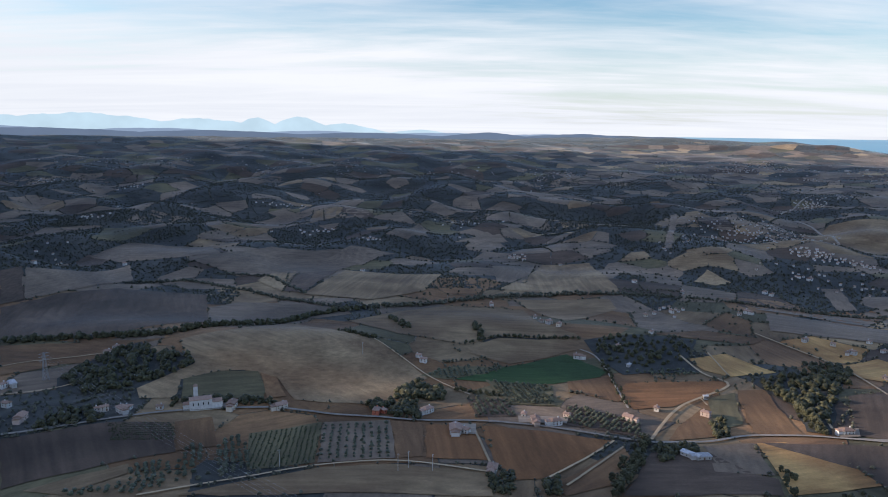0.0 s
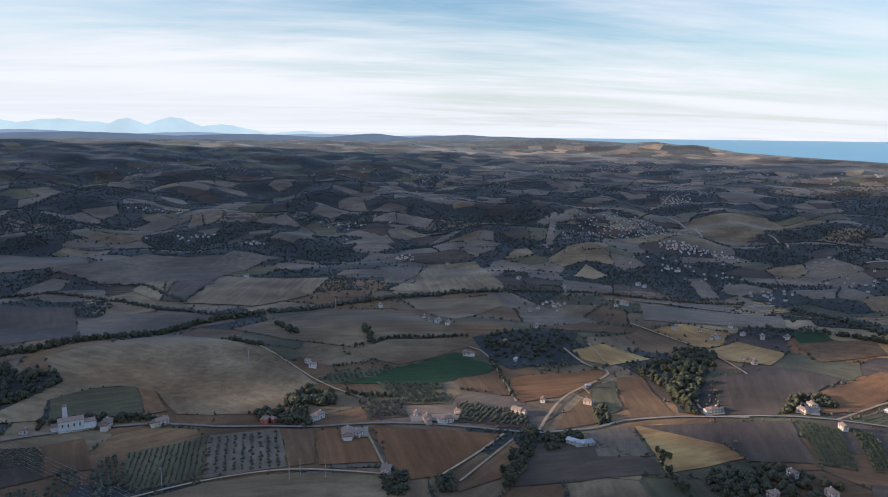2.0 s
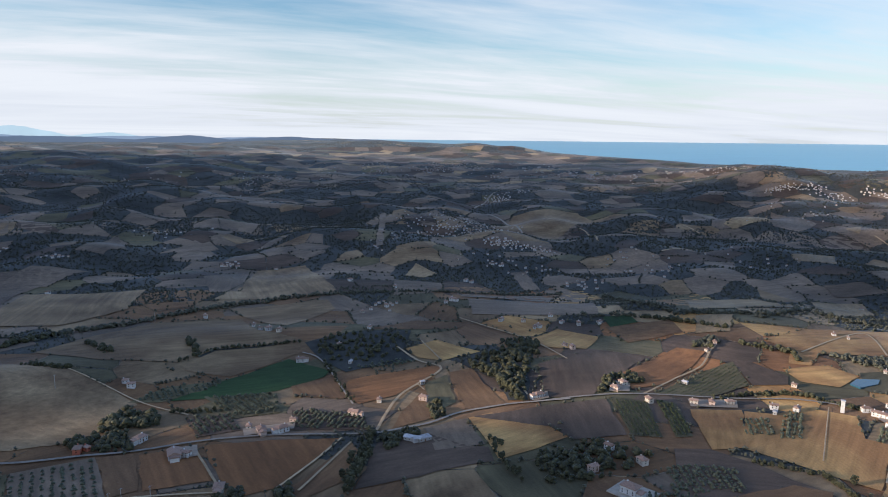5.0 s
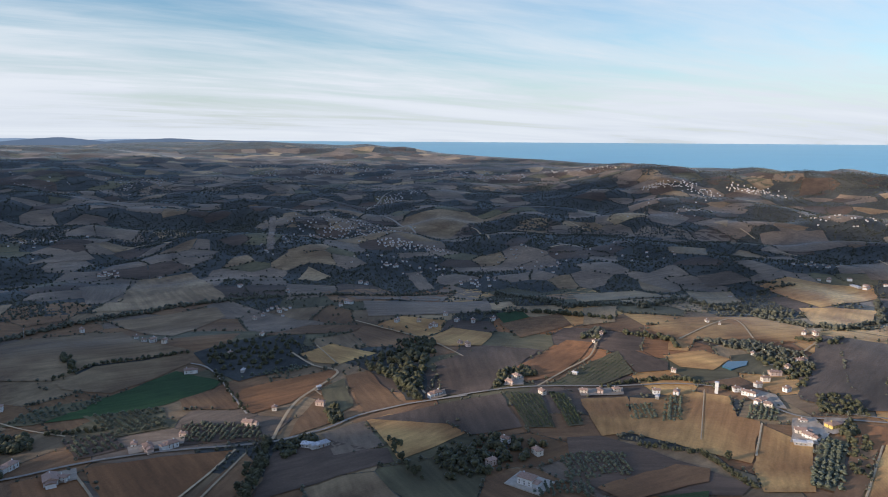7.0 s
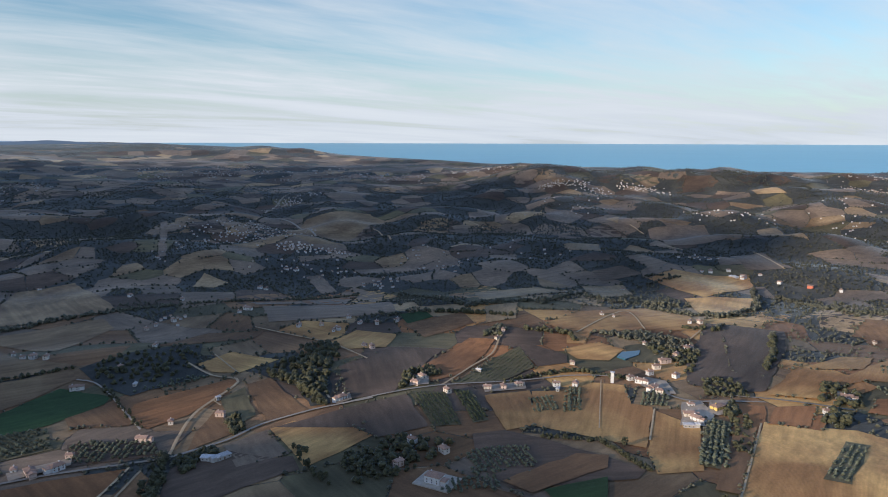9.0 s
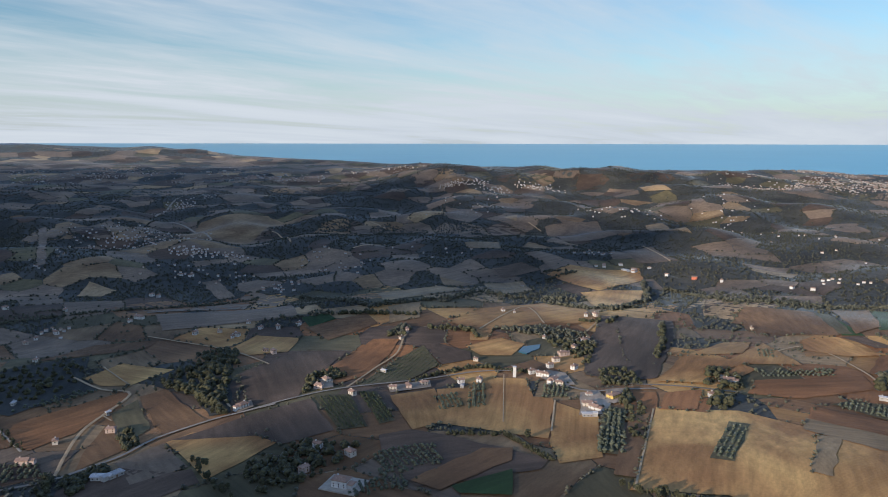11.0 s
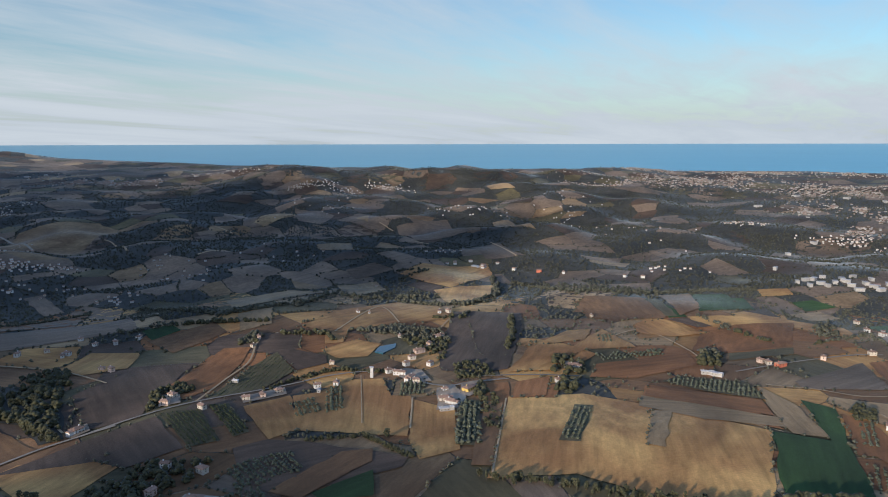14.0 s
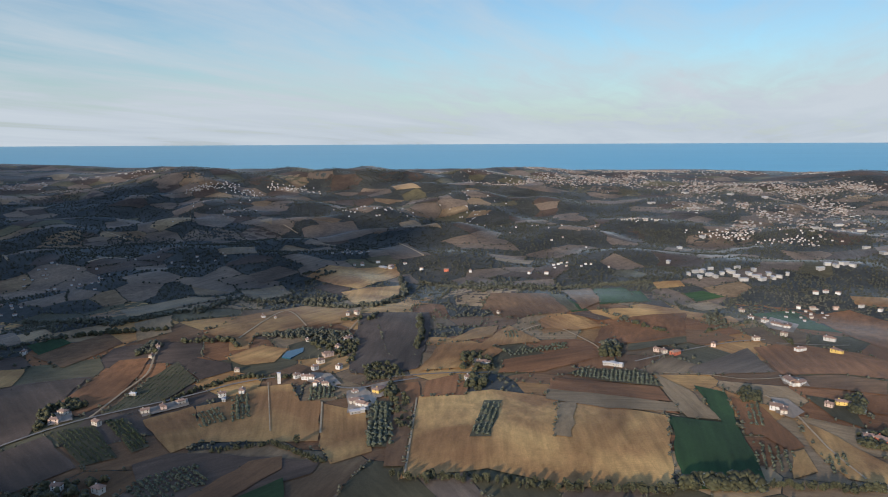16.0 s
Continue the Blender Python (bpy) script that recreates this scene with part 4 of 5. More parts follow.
def hamlet(count, x, y, wide, deep, seed):
    """A huddle of houses, spread across and along the line of sight."""
    rng = random.Random(seed)
    d = Vector((x, y)).normalized()
    side = Vector((d.y, -d.x))
    turn = math.degrees(math.atan2(side.y, side.x))
    spots = []
    for _ in range(count):
        for _try in range(6):
            p = Vector((x, y)) + side * rng.gauss(0, wide * 0.4) + d * rng.gauss(0, deep * 0.4)
            if all(math.hypot(p.x - a, p.y - b) > 0.6 * c + 1.8 for a, b, c in placed):
                break
        placed.append((p.x, p.y, 7))
        spots.append((p.x, p.y, rng.uniform(1.5, 2.6), rng.uniform(1.3, 1.9), rng.uniform(1.6, 2.7), turn + rng.choice((0, 90)) + rng.uniform(-16, 16), False))
    house_cloud("village_houses", spots, "huddle of small pale village houses with tiled roofs")


def far_town(count, x, y, wide, deep, seed):
    rng = random.Random(seed)
    d = Vector((x, y)).normalized()
    side = Vector((d.y, -d.x))
    spots = []
    knots = [(rng.uniform(-1, 1), rng.gauss(0, 0.5)) for _ in range(max(3, count // 22))]
    for _ in range(int(count * 1.7)):
        kx, ky = rng.choice(knots) if rng.random() < 0.75 else (rng.uniform(-1.1, 1.1), rng.gauss(0, 0.6))
        p = Vector((x, y)) + side * (kx + rng.gauss(0, 0.09)) * wide + d * (ky + rng.gauss(0, 0.16)) * deep
        if p.length < float(coast(math.degrees(math.atan2(p.x, p.y)))) - 150:
            flat = rng.random() < 0.25
            spots.append((p.x, p.y, rng.uniform(1.4, 2.9) * (1.9 if flat else 1), rng.uniform(1.2, 2.1), rng.uniform(1.3, 2.6), rng.uniform(0, 180), flat))
    house_cloud("town_houses", spots, "scattered pale houses of a far town on the plain")


def church(x, y, turn):
    top = tagged(new("church"), "white parish church with a square bell tower", "church")
    for nm, b, mat in (("nave", (-9, 9, -4.5, 4.5, -2.5, 8), WHITE), ("bell_tower", (-5.5, -2, 4.52, 8, -2.5, 17), WHITE), ("side_hall", (9.02, 17, -4, 4, -2.5, 5), WHITE), ("porch", (-14, -9.02, -3, 3, -2.5, 4.5), WHITE)):
        bm = bmesh.new()
        block(bm, *b)
        body = part(nm, bm, mat, top)
        bm = bmesh.new()
        gable(bm, b[0] - 0.4 * (nm == "nave"), b[1] + 0.01, b[2] - 0.4, b[3] + 0.4, b[5] + 0.01, 1.6, 1.7 if nm == "bell_tower" else 0)
        part("roof", bm, TILES, body)
    for k in range(4):
        window("window", -6 + 4 * k, -4.5, 3.5, 0.9, 2.4, False, GLASS, top)
    window("bell_opening", -3.75, 8, 12.5, 1.4, 2.6, False, GLASS, top)
    top.matrix_world = pose(x, y, float(height(x, y)) + 0.9, 0, 0, turn)
    placed.append((x, y, 24))


def pond(*points):
    bm = bmesh.new()
    z = min(float(height(*p)) for p in points) + 2.2
    face = bm.faces.new([bm.verts.new((px, py, z)) for px, py in points])
    ext = bmesh.ops.extrude_face_region(bm, geom=[face])
    bmesh.ops.translate(bm, vec=(0, 0, -4), verts=[v for v in ext["geom"] if isinstance(v, bmesh.types.BMVert)])
    tagged(new("water", mesh_of("water", bm, POND)), "small blue irrigation pond among olive trees", "pond", kind="structure")


def strut(bm, a, b, r=0.12):
    a, b = Vector(a), Vector(b)
    m = (b - a).to_track_quat("Z", "Y").to_matrix()
    ring = [[bm.verts.new(p + m @ Vector((r * math.cos(k * math.pi / 2), r * math.sin(k * math.pi / 2), 0))) for k in range(4)] for p in (a, b)]
    for k in range(4):
        bm.faces.new((ring[0][k], ring[0][(k + 1) % 4], ring[1][(k + 1) % 4], ring[1][k]))


def pylon(x, y, high, turn):
    top = tagged(new("pylon"), "grey steel lattice power pylon in a field", "pylon")
    bm = bmesh.new()
    foot, head = 2.4, 0.5
    wide = lambda s: foot + (head - foot) * s
    for sx, sy in ((-1, -1), (1, -1), (1, 1), (-1, 1)):
        strut(bm, (sx * foot, sy * foot, -1.5), (sx * head, sy * head, high), 0.14)
    for k in range(7):
        a, b = wide(k / 7), wide((k + 1) / 7)
        z0, z1 = high * k / 7, high * (k + 1) / 7
        for s in (-1, 1):
            strut(bm, (-a, s * a, z0), (b, s * b, z1), 0.08)
            strut(bm, (a, s * a, z0), (-b, s * b, z1), 0.08)
            strut(bm, (s * a, -a, z0), (s * b, b, z1), 0.08)
            strut(bm, (s * a, a, z0), (s * b, -b, z1), 0.08)
    part("mast", bm, STEEL, top)
    for z in (0.74, 0.86, 0.97):
        bm = bmesh.new()
        strut(bm, (-4.2, 0, high * z), (4.2, 0, high * z), 0.13)
        strut(bm, (-4.2, 0, high * z), (0, 0, high * z + 1.3), 0.08)
        strut(bm, (4.2, 0, high * z), (0, 0, high * z + 1.3), 0.08)
        part("cross_arm", bm, STEEL, top)
    top.matrix_world = pose(x, y, float(height(x, y)), 0, 0, turn)


def power_line(a, b, high):
    """Two pylons and the six sagging wires between them."""
    d = Vector((b[0] - a[0], b[1] - a[1])).normalized()
    side = Vector((-d.y, d.x))
    turn = math.degrees(math.atan2(side.y, side.x))
    for p in (a, b):
        pylon(p[0], p[1], high, turn)
    for z in (0.74, 0.86, 0.97):
        for s in (-4.1, 4.1):
            bm = bmesh.new()
            last = None
            for k in range(25):
                f = k / 24
                q = Vector(a).lerp(Vector(b), f) + side * s
                zz = (1 - f) * float(height(*a)) + f * float(height(*b)) + high * z - 0.3 - 5 * 4 * f * (1 - f)
                here = (q.x, q.y, zz)
                if last:
                    strut(bm, last, here, 0.035)
                last = here
            tagged(new("power_cable", mesh_of("power_cable", bm, STEEL)), "thin steel power cable slung between pylons", "cable", "power cables")


def pole(x, y, high):
    top = tagged(new("utility_pole"), "thin concrete utility pole beside a field", "pole", "utility poles")
    bm = bmesh.new()
    strut(bm, (0, 0, -1), (0, 0, high), 0.2)
    part("shaft", bm, CONCRETE, top)
    bm = bmesh.new()
    strut(bm, (-1.1, 0, high - 0.6), (1.1, 0, high - 0.6), 0.1)
    part("cross_arm", bm, STEEL, top)
    top.matrix_world = pose(x, y, float(height(x, y)) + 0.5, 0, 0, 30)


house(12, 523, 12.5, "white", 90)
house(20, 521, 6.5, "white", 140)
house(37, 459, 9.0, "cream", 75)
house(70, 556, 5.5, "white", 74)
house(78, 543, 9.0, "pink", 93)
house(94, 539, 9.0, "white", 15)
house(106, 555, 5.5, "pink", 152)
house(156, 548, 8.5, "pink", 139)
house(186, 571, 5.5, "cream", 66)
house(225, 562, 7.5, "pink", 142)
house(183, 483, 10.0, "shed", 132)
house(192, 479, 11.0, "shed", 8)
house(-18, 679, 7.0, "white", 171)
house(-23, 689, 5.5, "white", 169)
house(143, 703, 8.5, "white", 164)
house(120, 816, 5.5, "white", 163)
house(128, 807, 6.5, "white", 19)
house(138, 796, 6.5, "cream", 56)
house(117, 850, 5.0, "white", 70)
house(67, 919, 6.5, "white", 98)
house(-136, 564, 10.0, "cream", 37)
house(-187, 559, 6.5, "white", 3)
house(-176, 560, 10.0, "cream", 92)
house(-232, 548, 5.5, "white", 7)
house(-260, 541, 9.0, "white", 137)
house(-257, 546, 5.5, "white", 173)
house(-275, 542, 6.5, "cream", 35)
house(-280, 542, 5.0, "white", 178)
house(-333, 525, 10.0, "pink", 99)
house(-359, 549, 6.5, "white", 161)
house(-54, 559, 7.5, "red", 79)
house(-48, 561, 5.0, "red", 130)
house(-11, 563, 9.0, "white", 45)
house(-333, 671, 7.0, "cream", 8)
house(-331, 685, 5.5, "white", 67)
house(-387, 589, 7.0, "white", 80)
house(-383, 596, 10.0, "shed", 133)
house(322, 522, 9.0, "white", 5)
house(446, 728, 6.5, "white", 111)
house(481, 731, 5.5, "white", 13)
house(239, 600, 4.0, "shed", 0)
house(261, 869, 5.5, "cream", 100)
house(276, 881, 5.5, "white", 62)
house(301, 890, 6.5, "white", 95)
house(191, 729, 5.5, "white", 52)
house(242, 779, 5.5, "white", 38)
house(189, 675, 5.0, "shed", 50)
house(214, 1244, 5.5, "white", 20)
house(151, 1274, 6.5, "white", 11)
house(126, 1293, 6.5, "white", 72)
house(-537, 1161, 7.0, "white", 36)
house(-613, 1031, 7.0, "white", 161)
house(-133, 1144, 6.5, "white", 53)
house(-147, 1364, 6.5, "white", 93)
house(-380, 1538, 5.5, "white", 15)
house(295, 1049, 7.0, "white", 6)
house(350, 994, 7.0, "white", 60)
house(402, 892, 8.5, "white", 118)
house(483, 1021, 7.0, "white", 32)
house(488, 1010, 6.5, "white", 34)
house(594, 1106, 8.5, "white", 25)
house(582, 1117, 5.5, "white", 149)
house(387, 883, 5.5, "white", 163)
house(416, 772, 6.5, "white", 29)
house(440, 757, 5.5, "cream", 159)
house(484, 762, 5.5, "white", 134)
house(287, 347, 11.5, "villa", 112)
house(312, 404, 6.5, "white", 106)
house(321, 377, 7.5, "cream", 89)
house(282, 382, 6.5, "pink", 3)
house(394, 506, 7.5, "pink", 122)
house(410, 515, 7.5, "cream", 88)
house(404, 470, 6.5, "cream", 87)
house(442, 456, 6.5, "cream", 141)
house(457, 450, 7.0, "pink", 51)
house(474, 446, 7.0, "cream", 161)
house(505, 425, 6.5, "white", 142)
house(495, 415, 5.5, "shed", 36)
house(519, 413, 7.0, "white", 27)
house(553, 395, 3.0, "tower", 38)
house(578, 571, 5.5, "pink", 51)
house(554, 557, 5.0, "cream", 10)
house(572, 387, 7.0, "white", 154)
house(571, 377, 6.5, "white", 116)
house(572, 370, 7.5, "white", 102)
house(564, 356, 8.5, "white", 0)
house(560, 347, 7.0, "cream", 125)
house(642, 395, 8.5, "pink", 151)
house(620, 389, 7.5, "cream", 150)
house(599, 383, 6.5, "white", 162)
house(611, 361, 7.0, "white", 179)
house(700, 402, 7.5, "white", 57)
house(671, 398, 6.5, "pink", 16)
house(710, 403, 5.5, "cream", 136)
house(679, 443, 5.5, "white", 31)
house(554, 311, 5.5, "white", 145)
house(532, 300, 8.5, "cream", 133)
house(529, 291, 8.5, "white", 86)
house(512, 288, 9.0, "shed", 133)
house(565, 292, 10.5, "yellow", 172)
house(470, 498, 5.5, "shed", 113)
house(518, 703, 6.5, "white", 22)
house(495, 714, 6.5, "white", 63)
house(432, 633, 6.5, "pink", 79)
house(431, 647, 5.5, "pink", 111)
house(439, 727, 5.5, "white", 58)
house(737, 547, 5.5, "white", 55)
house(742, 532, 3.5, "white", 44)
house(925, 648, 5.5, "white", 122)
house(796, 455, 6.5, "white", 24)
house(806, 447, 6.5, "cream", 70)
house(1189, 610, 7.0, "white", 129)
house(1165, 583, 11.0, "shed", 53)
house(1163, 569, 10.0, "white", 175)
house(1164, 631, 6.5, "white", 14)
house(1146, 638, 5.5, "white", 85)
house(564, 454, 5.0, "cream", 125)
house(128, 810, 6.5, "white", 27)
house(683, 229, 10.0, "white", 113)
house(638, 227, 8.5, "white", 138)
house(734, 97, 11.0, "shed", 76)
house(734, 105, 8.5, "shed", 104)
house(791, 40, 8.5, "red", 142)
house(795, 51, 7.0, "cream", 25)
house(798, 59, 6.5, "pink", 67)
house(838, -0, 7.5, "pink", 176)
house(875, -46, 7.5, "cream", 120)
house(983, -44, 7.0, "white", 20)
house(968, -60, 7.5, "white", 42)
house(951, -72, 10.0, "white", 55)
house(946, -85, 10.5, "white", 166)
house(904, -78, 6.5, "cream", 53)
house(845, -89, 8.5, "white", 130)
house(850, -125, 8.5, "yellow", 54)
house(900, -124, 8.5, "white", 65)
house(724, -71, 12.5, "white", 26)
house(719, -78, 8.5, "white", 146)
house(650, -54, 10.0, "white", 80)
house(642, -59, 7.5, "cream", 3)
house(675, -107, 8.5, "yellow", 95)
house(667, -97, 6.5, "pink", 65)
house(602, -125, 9.0, "red", 45)
house(605, -117, 7.5, "cream", 91)
house(1082, -109, 7.0, "white", 1)
house(1082, -127, 6.5, "cream", 122)
house(1092, -157, 6.5, "pink", 105)
house(1110, -191, 6.5, "white", 134)
house(1097, -212, 6.5, "white", 148)
house(1156, -138, 7.5, "white", 92)
house(1168, -153, 7.0, "white", 134)
house(1166, -169, 7.0, "white", 66)
house(1157, 627, 6.5, "white", 128)
house(1166, 590, 11.0, "shed", 83)
house(1174, 575, 8.5, "white", 92)
house(1154, 503, 6.5, "white", 83)
house(1153, 454, 8.5, "red", 101)
house(1160, 411, 6.5, "white", 22)
house(1190, 553, 5.5, "white", 139)
house(1175, 306, 7.0, "white", 169)
house(1179, 277, 7.0, "white", 101)
house(901, 278, 4.0, "cream", 61)
house(1227, -63, 6.5, "white", 120)
house(1030, -34, 6.5, "cream", 35)
house(1192, 44, 9.0, "works", 15)
house(1221, 23, 12.0, "works", 163)
house(1188, 3, 9.0, "works", 43)
house(1241, -16, 13.0, "works", 12)
house(1208, -29, 11.0, "works", 89)
house(1191, -39, 13.0, "works", 114)
house(1219, -59, 13.0, "works", 76)
house(1243, -78, 11.0, "works", 8)
house(1233, -94, 9.0, "works", 70)
house(1293, -159, 12.0, "works", 128)
house(1337, -199, 15.0, "works", 144)
house(1597, 80, 13.0, "works", 25)
house(1717, 37, 13.0, "works", 50)
house(2179, 195, 20.0, "works", 135)
house(2440, 112, 25.0, "works", 155)
house(2386, -26, 18.0, "works", 55)
house(2374, -124, 20.0, "works", 28)
house(1903, -265, 20.0, "works", 110)
house(1844, -303, 20.0, "works", 98)
house(1742, -198, 18.0, "works", 41)
house(1212, 34, 10.0, "works", 134)
house(1196, 12, 11.0, "works", 131)
house(1213, -7, 11.0, "works", 10)
house(1229, -22, 12.0, "works", 81)
house(1232, -48, 11.0, "works", 24)
house(1206, -67, 12.0, "works", 138)
house(1221, -84, 10.0, "works", 16)
house(1253, -107, 9.0, "works", 174)
house(1245, 11, 8.0, "works", 123)
house(1266, -31, 10.0, "works", 141)
house(1260, -56, 9.0, "works", 27)
house(1177, 26, 8.0, "works", 31)
house(1321, -172, 10.0, "works", 107)
house(1315, -184, 10.0, "works", 27)
house(1331, -211, 10.0, "works", 62)
house(1319, 84, 10.0, "works", 170)
house(1506, -288, 15.0, "works", 22)
house(1587, -273, 13.0, "works", 114)
house(1470, 2552, 20.0, "works", 104)
house(1538, 2550, 18.0, "works", 50)
house(1347, 2547, 15.0, "works", 88)
house(1532, 2282, 17.0, "works", 76)
house(1612, 2280, 15.0, "works", 116)
house(1644, 2287, 13.0, "works", 13)

hamlet(190, 681, 1471, 169, 188, 1041)
hamlet(40, 673, 1250, 41, 29, 1132)
hamlet(14, 739, 1202, 38, 25, 1212)
hamlet(10, 668, 1523, 40, 13, 1005)
hamlet(30, 1036, 1959, 54, 69, 1042)
hamlet(14, 1143, 2003, 38, 57, 1070)
hamlet(45, 1730, 1497, 67, 21, 1488)
hamlet(50, 1826, 1423, 80, 61, 1565)
hamlet(45, 1967, 1324, 115, 37, 1668)
hamlet(10, 1212, 683, 43, 33, 1910)
hamlet(10, 138, 1300, 27, 25, 1365)
hamlet(8, 307, 899, 24, 28, 1740)
hamlet(16, 1021, 1939, 41, 52, 1795)
hamlet(12, 695, 1224, 59, 25, 1930)
hamlet(12, 590, 1155, 60, 66, 1880)
hamlet(10, -685, 1203, 48, 162, 555)
hamlet(12, -277, 1524, 83, 21, 970)
hamlet(8, -149, 1380, 23, 29, 1072)
hamlet(10, -911, 2074, 95, 57, 570)
hamlet(14, -1201, 2113, 100, 56, 400)
hamlet(10, -776, 1505, 47, 29, 535)
hamlet(16, -431, 1877, 158, 65, 860)
hamlet(12, 24, 1602, 108, 134, 1200)
hamlet(40, 1739, -12, 84, 34, 1695)
hamlet(40, 1660, -147, 89, 65, 1825)
hamlet(30, 1828, 190, 71, 41, 1518)
hamlet(16, 1815, 627, 95, 385, 1230)
hamlet(14, 1622, 390, 181, 179, 1360)
hamlet(10, 1246, 256, 61, 33, 1470)
hamlet(16, 1760, 842, 243, 172, 1070)
hamlet(10, 1034, 908, 140, 155, 805)
hamlet(10, 819, 1042, 59, 151, 570)
hamlet(20, 1531, 1255, 197, 227, 1065)
hamlet(20, 1797, 627, 85, 414, 1540)
hamlet(16, 1674, 881, 200, 72, 1320)
hamlet(14, 811, 965, 100, 98, 1420)
hamlet(14, 654, 921, 74, 47, 1350)
hamlet(14, 648, 1074, 63, 87, 1580)
hamlet(12, 451, 1314, 50, 98, 1630)
hamlet(14, 1043, -113, 62, 84, 1980)
far_town(560, 2658, 342, 302, 189, 1422)
far_town(600, 2561, -183, 258, 121, 1712)
far_town(320, 2074, -221, 161, 366, 1815)
far_town(130, 2208, 36, 102, 186, 1610)
far_town(160, 2489, 565, 294, 89, 1625)
far_town(170, 1596, 2257, 155, 69, 1162)
far_town(140, 1403, 2603, 358, 181, 1000)
far_town(120, 1956, 2089, 455, 113, 510)
far_town(120, 1565, 2284, 162, 81, 648)
far_town(150, 1009, 2681, 412, 266, 1550)
far_town(160, -791, 2561, 619, 538, 700)
far_town(100, 242, 2560, 320, 262, 1210)
far_town(260, 2960, 420, 420, 90, 31)
far_town(200, 2980, -60, 380, 90, 32)
far_town(90, 2509, 959, 441, 57, 1105)
pond((617, 436), (636, 443), (656, 433), (642, 425), (617, 425))
power_line((-362, 612), (-46, 338), 26)
pole(-112, 457, 13)
pole(-29, 453, 13)
pole(-22, 458, 13)
pole(-5, 455, 13)
pole(-79, 677, 13)
pole(7, 914, 13)
church(-200, 554, 20)


# ---- trees ----
BROADLEAF = leaf_material("autumn_foliage", (0.088, 0.086, 0.043), (0.034, 0.038, 0.023))
SCRUB = leaf_material("dark_scrub_foliage", (0.100, 0.098, 0.068), (0.048, 0.053, 0.040), 0.2, 0.7 * HAZE_SHEEN)
OLIVE_LEAF = leaf_material("olive_foliage", (0.115, 0.125, 0.085), (0.05, 0.06, 0.04))
VINE_LEAF = leaf_material("vine_foliage", (0.085, 0.10, 0.04), (0.04, 0.05, 0.025))
BARK = plain_material("grey_bark", (0.12, 0.09, 0.065), 0.95, 0.4, 2.0)
GOLD = (1 + 5 ** 0.5) / 2
ICO_V = np.array([(-1, GOLD, 0), (1, GOLD, 0), (-1, -GOLD, 0), (1, -GOLD, 0), (0, -1, GOLD), (0, 1, GOLD), (0, -1, -GOLD), (0, 1, -GOLD), (GOLD, 0, -1), (GOLD, 0, 1), (-GOLD, 0, -1), (-GOLD, 0, 1)]) / 1.9
ICO_F = np.array([(0, 11, 5), (0, 5, 1), (0, 1, 7), (0, 7, 10), (0, 10, 11), (1, 5, 9), (5, 11, 4), (11, 10, 2), (10, 7, 6), (7, 1, 8), (3, 9, 4), (3, 4, 2), (3, 2, 6), (3, 6, 8), (3, 8, 9), (4, 9, 5), (2, 4, 11), (6, 2, 10), (8, 6, 7), (9, 8, 1)])


OCT_V = np.array([(1, 0, 0), (-1, 0, 0), (0, 1, 0), (0, -1, 0), (0, 0, 1), (0, 0, -1)]) * 1.15
OCT_F = np.array([(0, 2, 4), (2, 1, 4), (1, 3, 4), (3, 0, 4), (2, 0, 5), (1, 2, 5), (3, 1, 5), (0, 3, 5)])


def crown_cloud(rng, lumps, wide, low, high, size, shape_v=ICO_V, shape_f=ICO_F):
    """Many small uneven leaf clumps spread over an irregular crown, as corners and faces."""
    vs, fs = [], []
    lean = rng.uniform(-0.15, 0.15, 2)
    for k in range(lumps):
        u = rng.rand() * 2 * math.pi
        h = rng.rand() ** 0.8
        swell = math.sin(math.pi * (0.14 + 0.80 * h)) ** 0.7 * (0.78 + 0.3 * math.sin(3 * u + k % 3))
        r = wide * swell * (0.35 + 0.65 * rng.rand() ** 0.5)
        c = np.array([r * math.cos(u) + lean[0] * h * wide, r * math.sin(u) + lean[1] * h * wide, low + (high - low) * h])
        s = size * rng.uniform(0.6, 1.3)
        v = shape_v * (1 + rng.uniform(-0.35, 0.35, (len(shape_v), 1))) * s * np.array([1, 1, 0.8]) + c
        fs.append(shape_f + len(shape_v) * len(vs))
        vs.append(v)
    return np.concatenate(vs), np.concatenate(fs)


def trunk_mesh(bm, high, r):
    last = None
    for k in range(5):
        f = k / 4
        ring = [bm.verts.new((r * (1 - 0.6 * f) * math.cos(a) + 0.06 * high * f * f, r * (1 - 0.6 * f) * math.sin(a), -0.8 + (high + 0.8) * f)) for a in (0, 1.05, 2.1, 3.14, 4.19, 5.24)]
        if last:
            for i in range(6):
                bm.faces.new((last[i], last[(i + 1) % 6], ring[(i + 1) % 6], ring[i]))
        last = ring
    for k in range(4):
        a = k * 1.6 + 0.4
        strut(bm, (0.05 * high, 0, high * 0.75), (high * 0.5 * math.cos(a), high * 0.5 * math.sin(a), high * 1.35), r * 0.3)


def tree_model(name, seed, high, wide, mat, lumps, size, label, category, group):
    rng = np.random.RandomState(seed)
    top = tagged(new(name), label, category, group)
    bm = bmesh.new()
    trunk_mesh(bm, high * 0.38, high * 0.035)
    part("trunk", bm, BARK, top)
    v, f = crown_cloud(rng, lumps, wide, high * 0.2, high * 0.93, size)
    crown = mesh_object("crown", v.tolist(), f.tolist(), mat)
    crown.parent = top
    return top


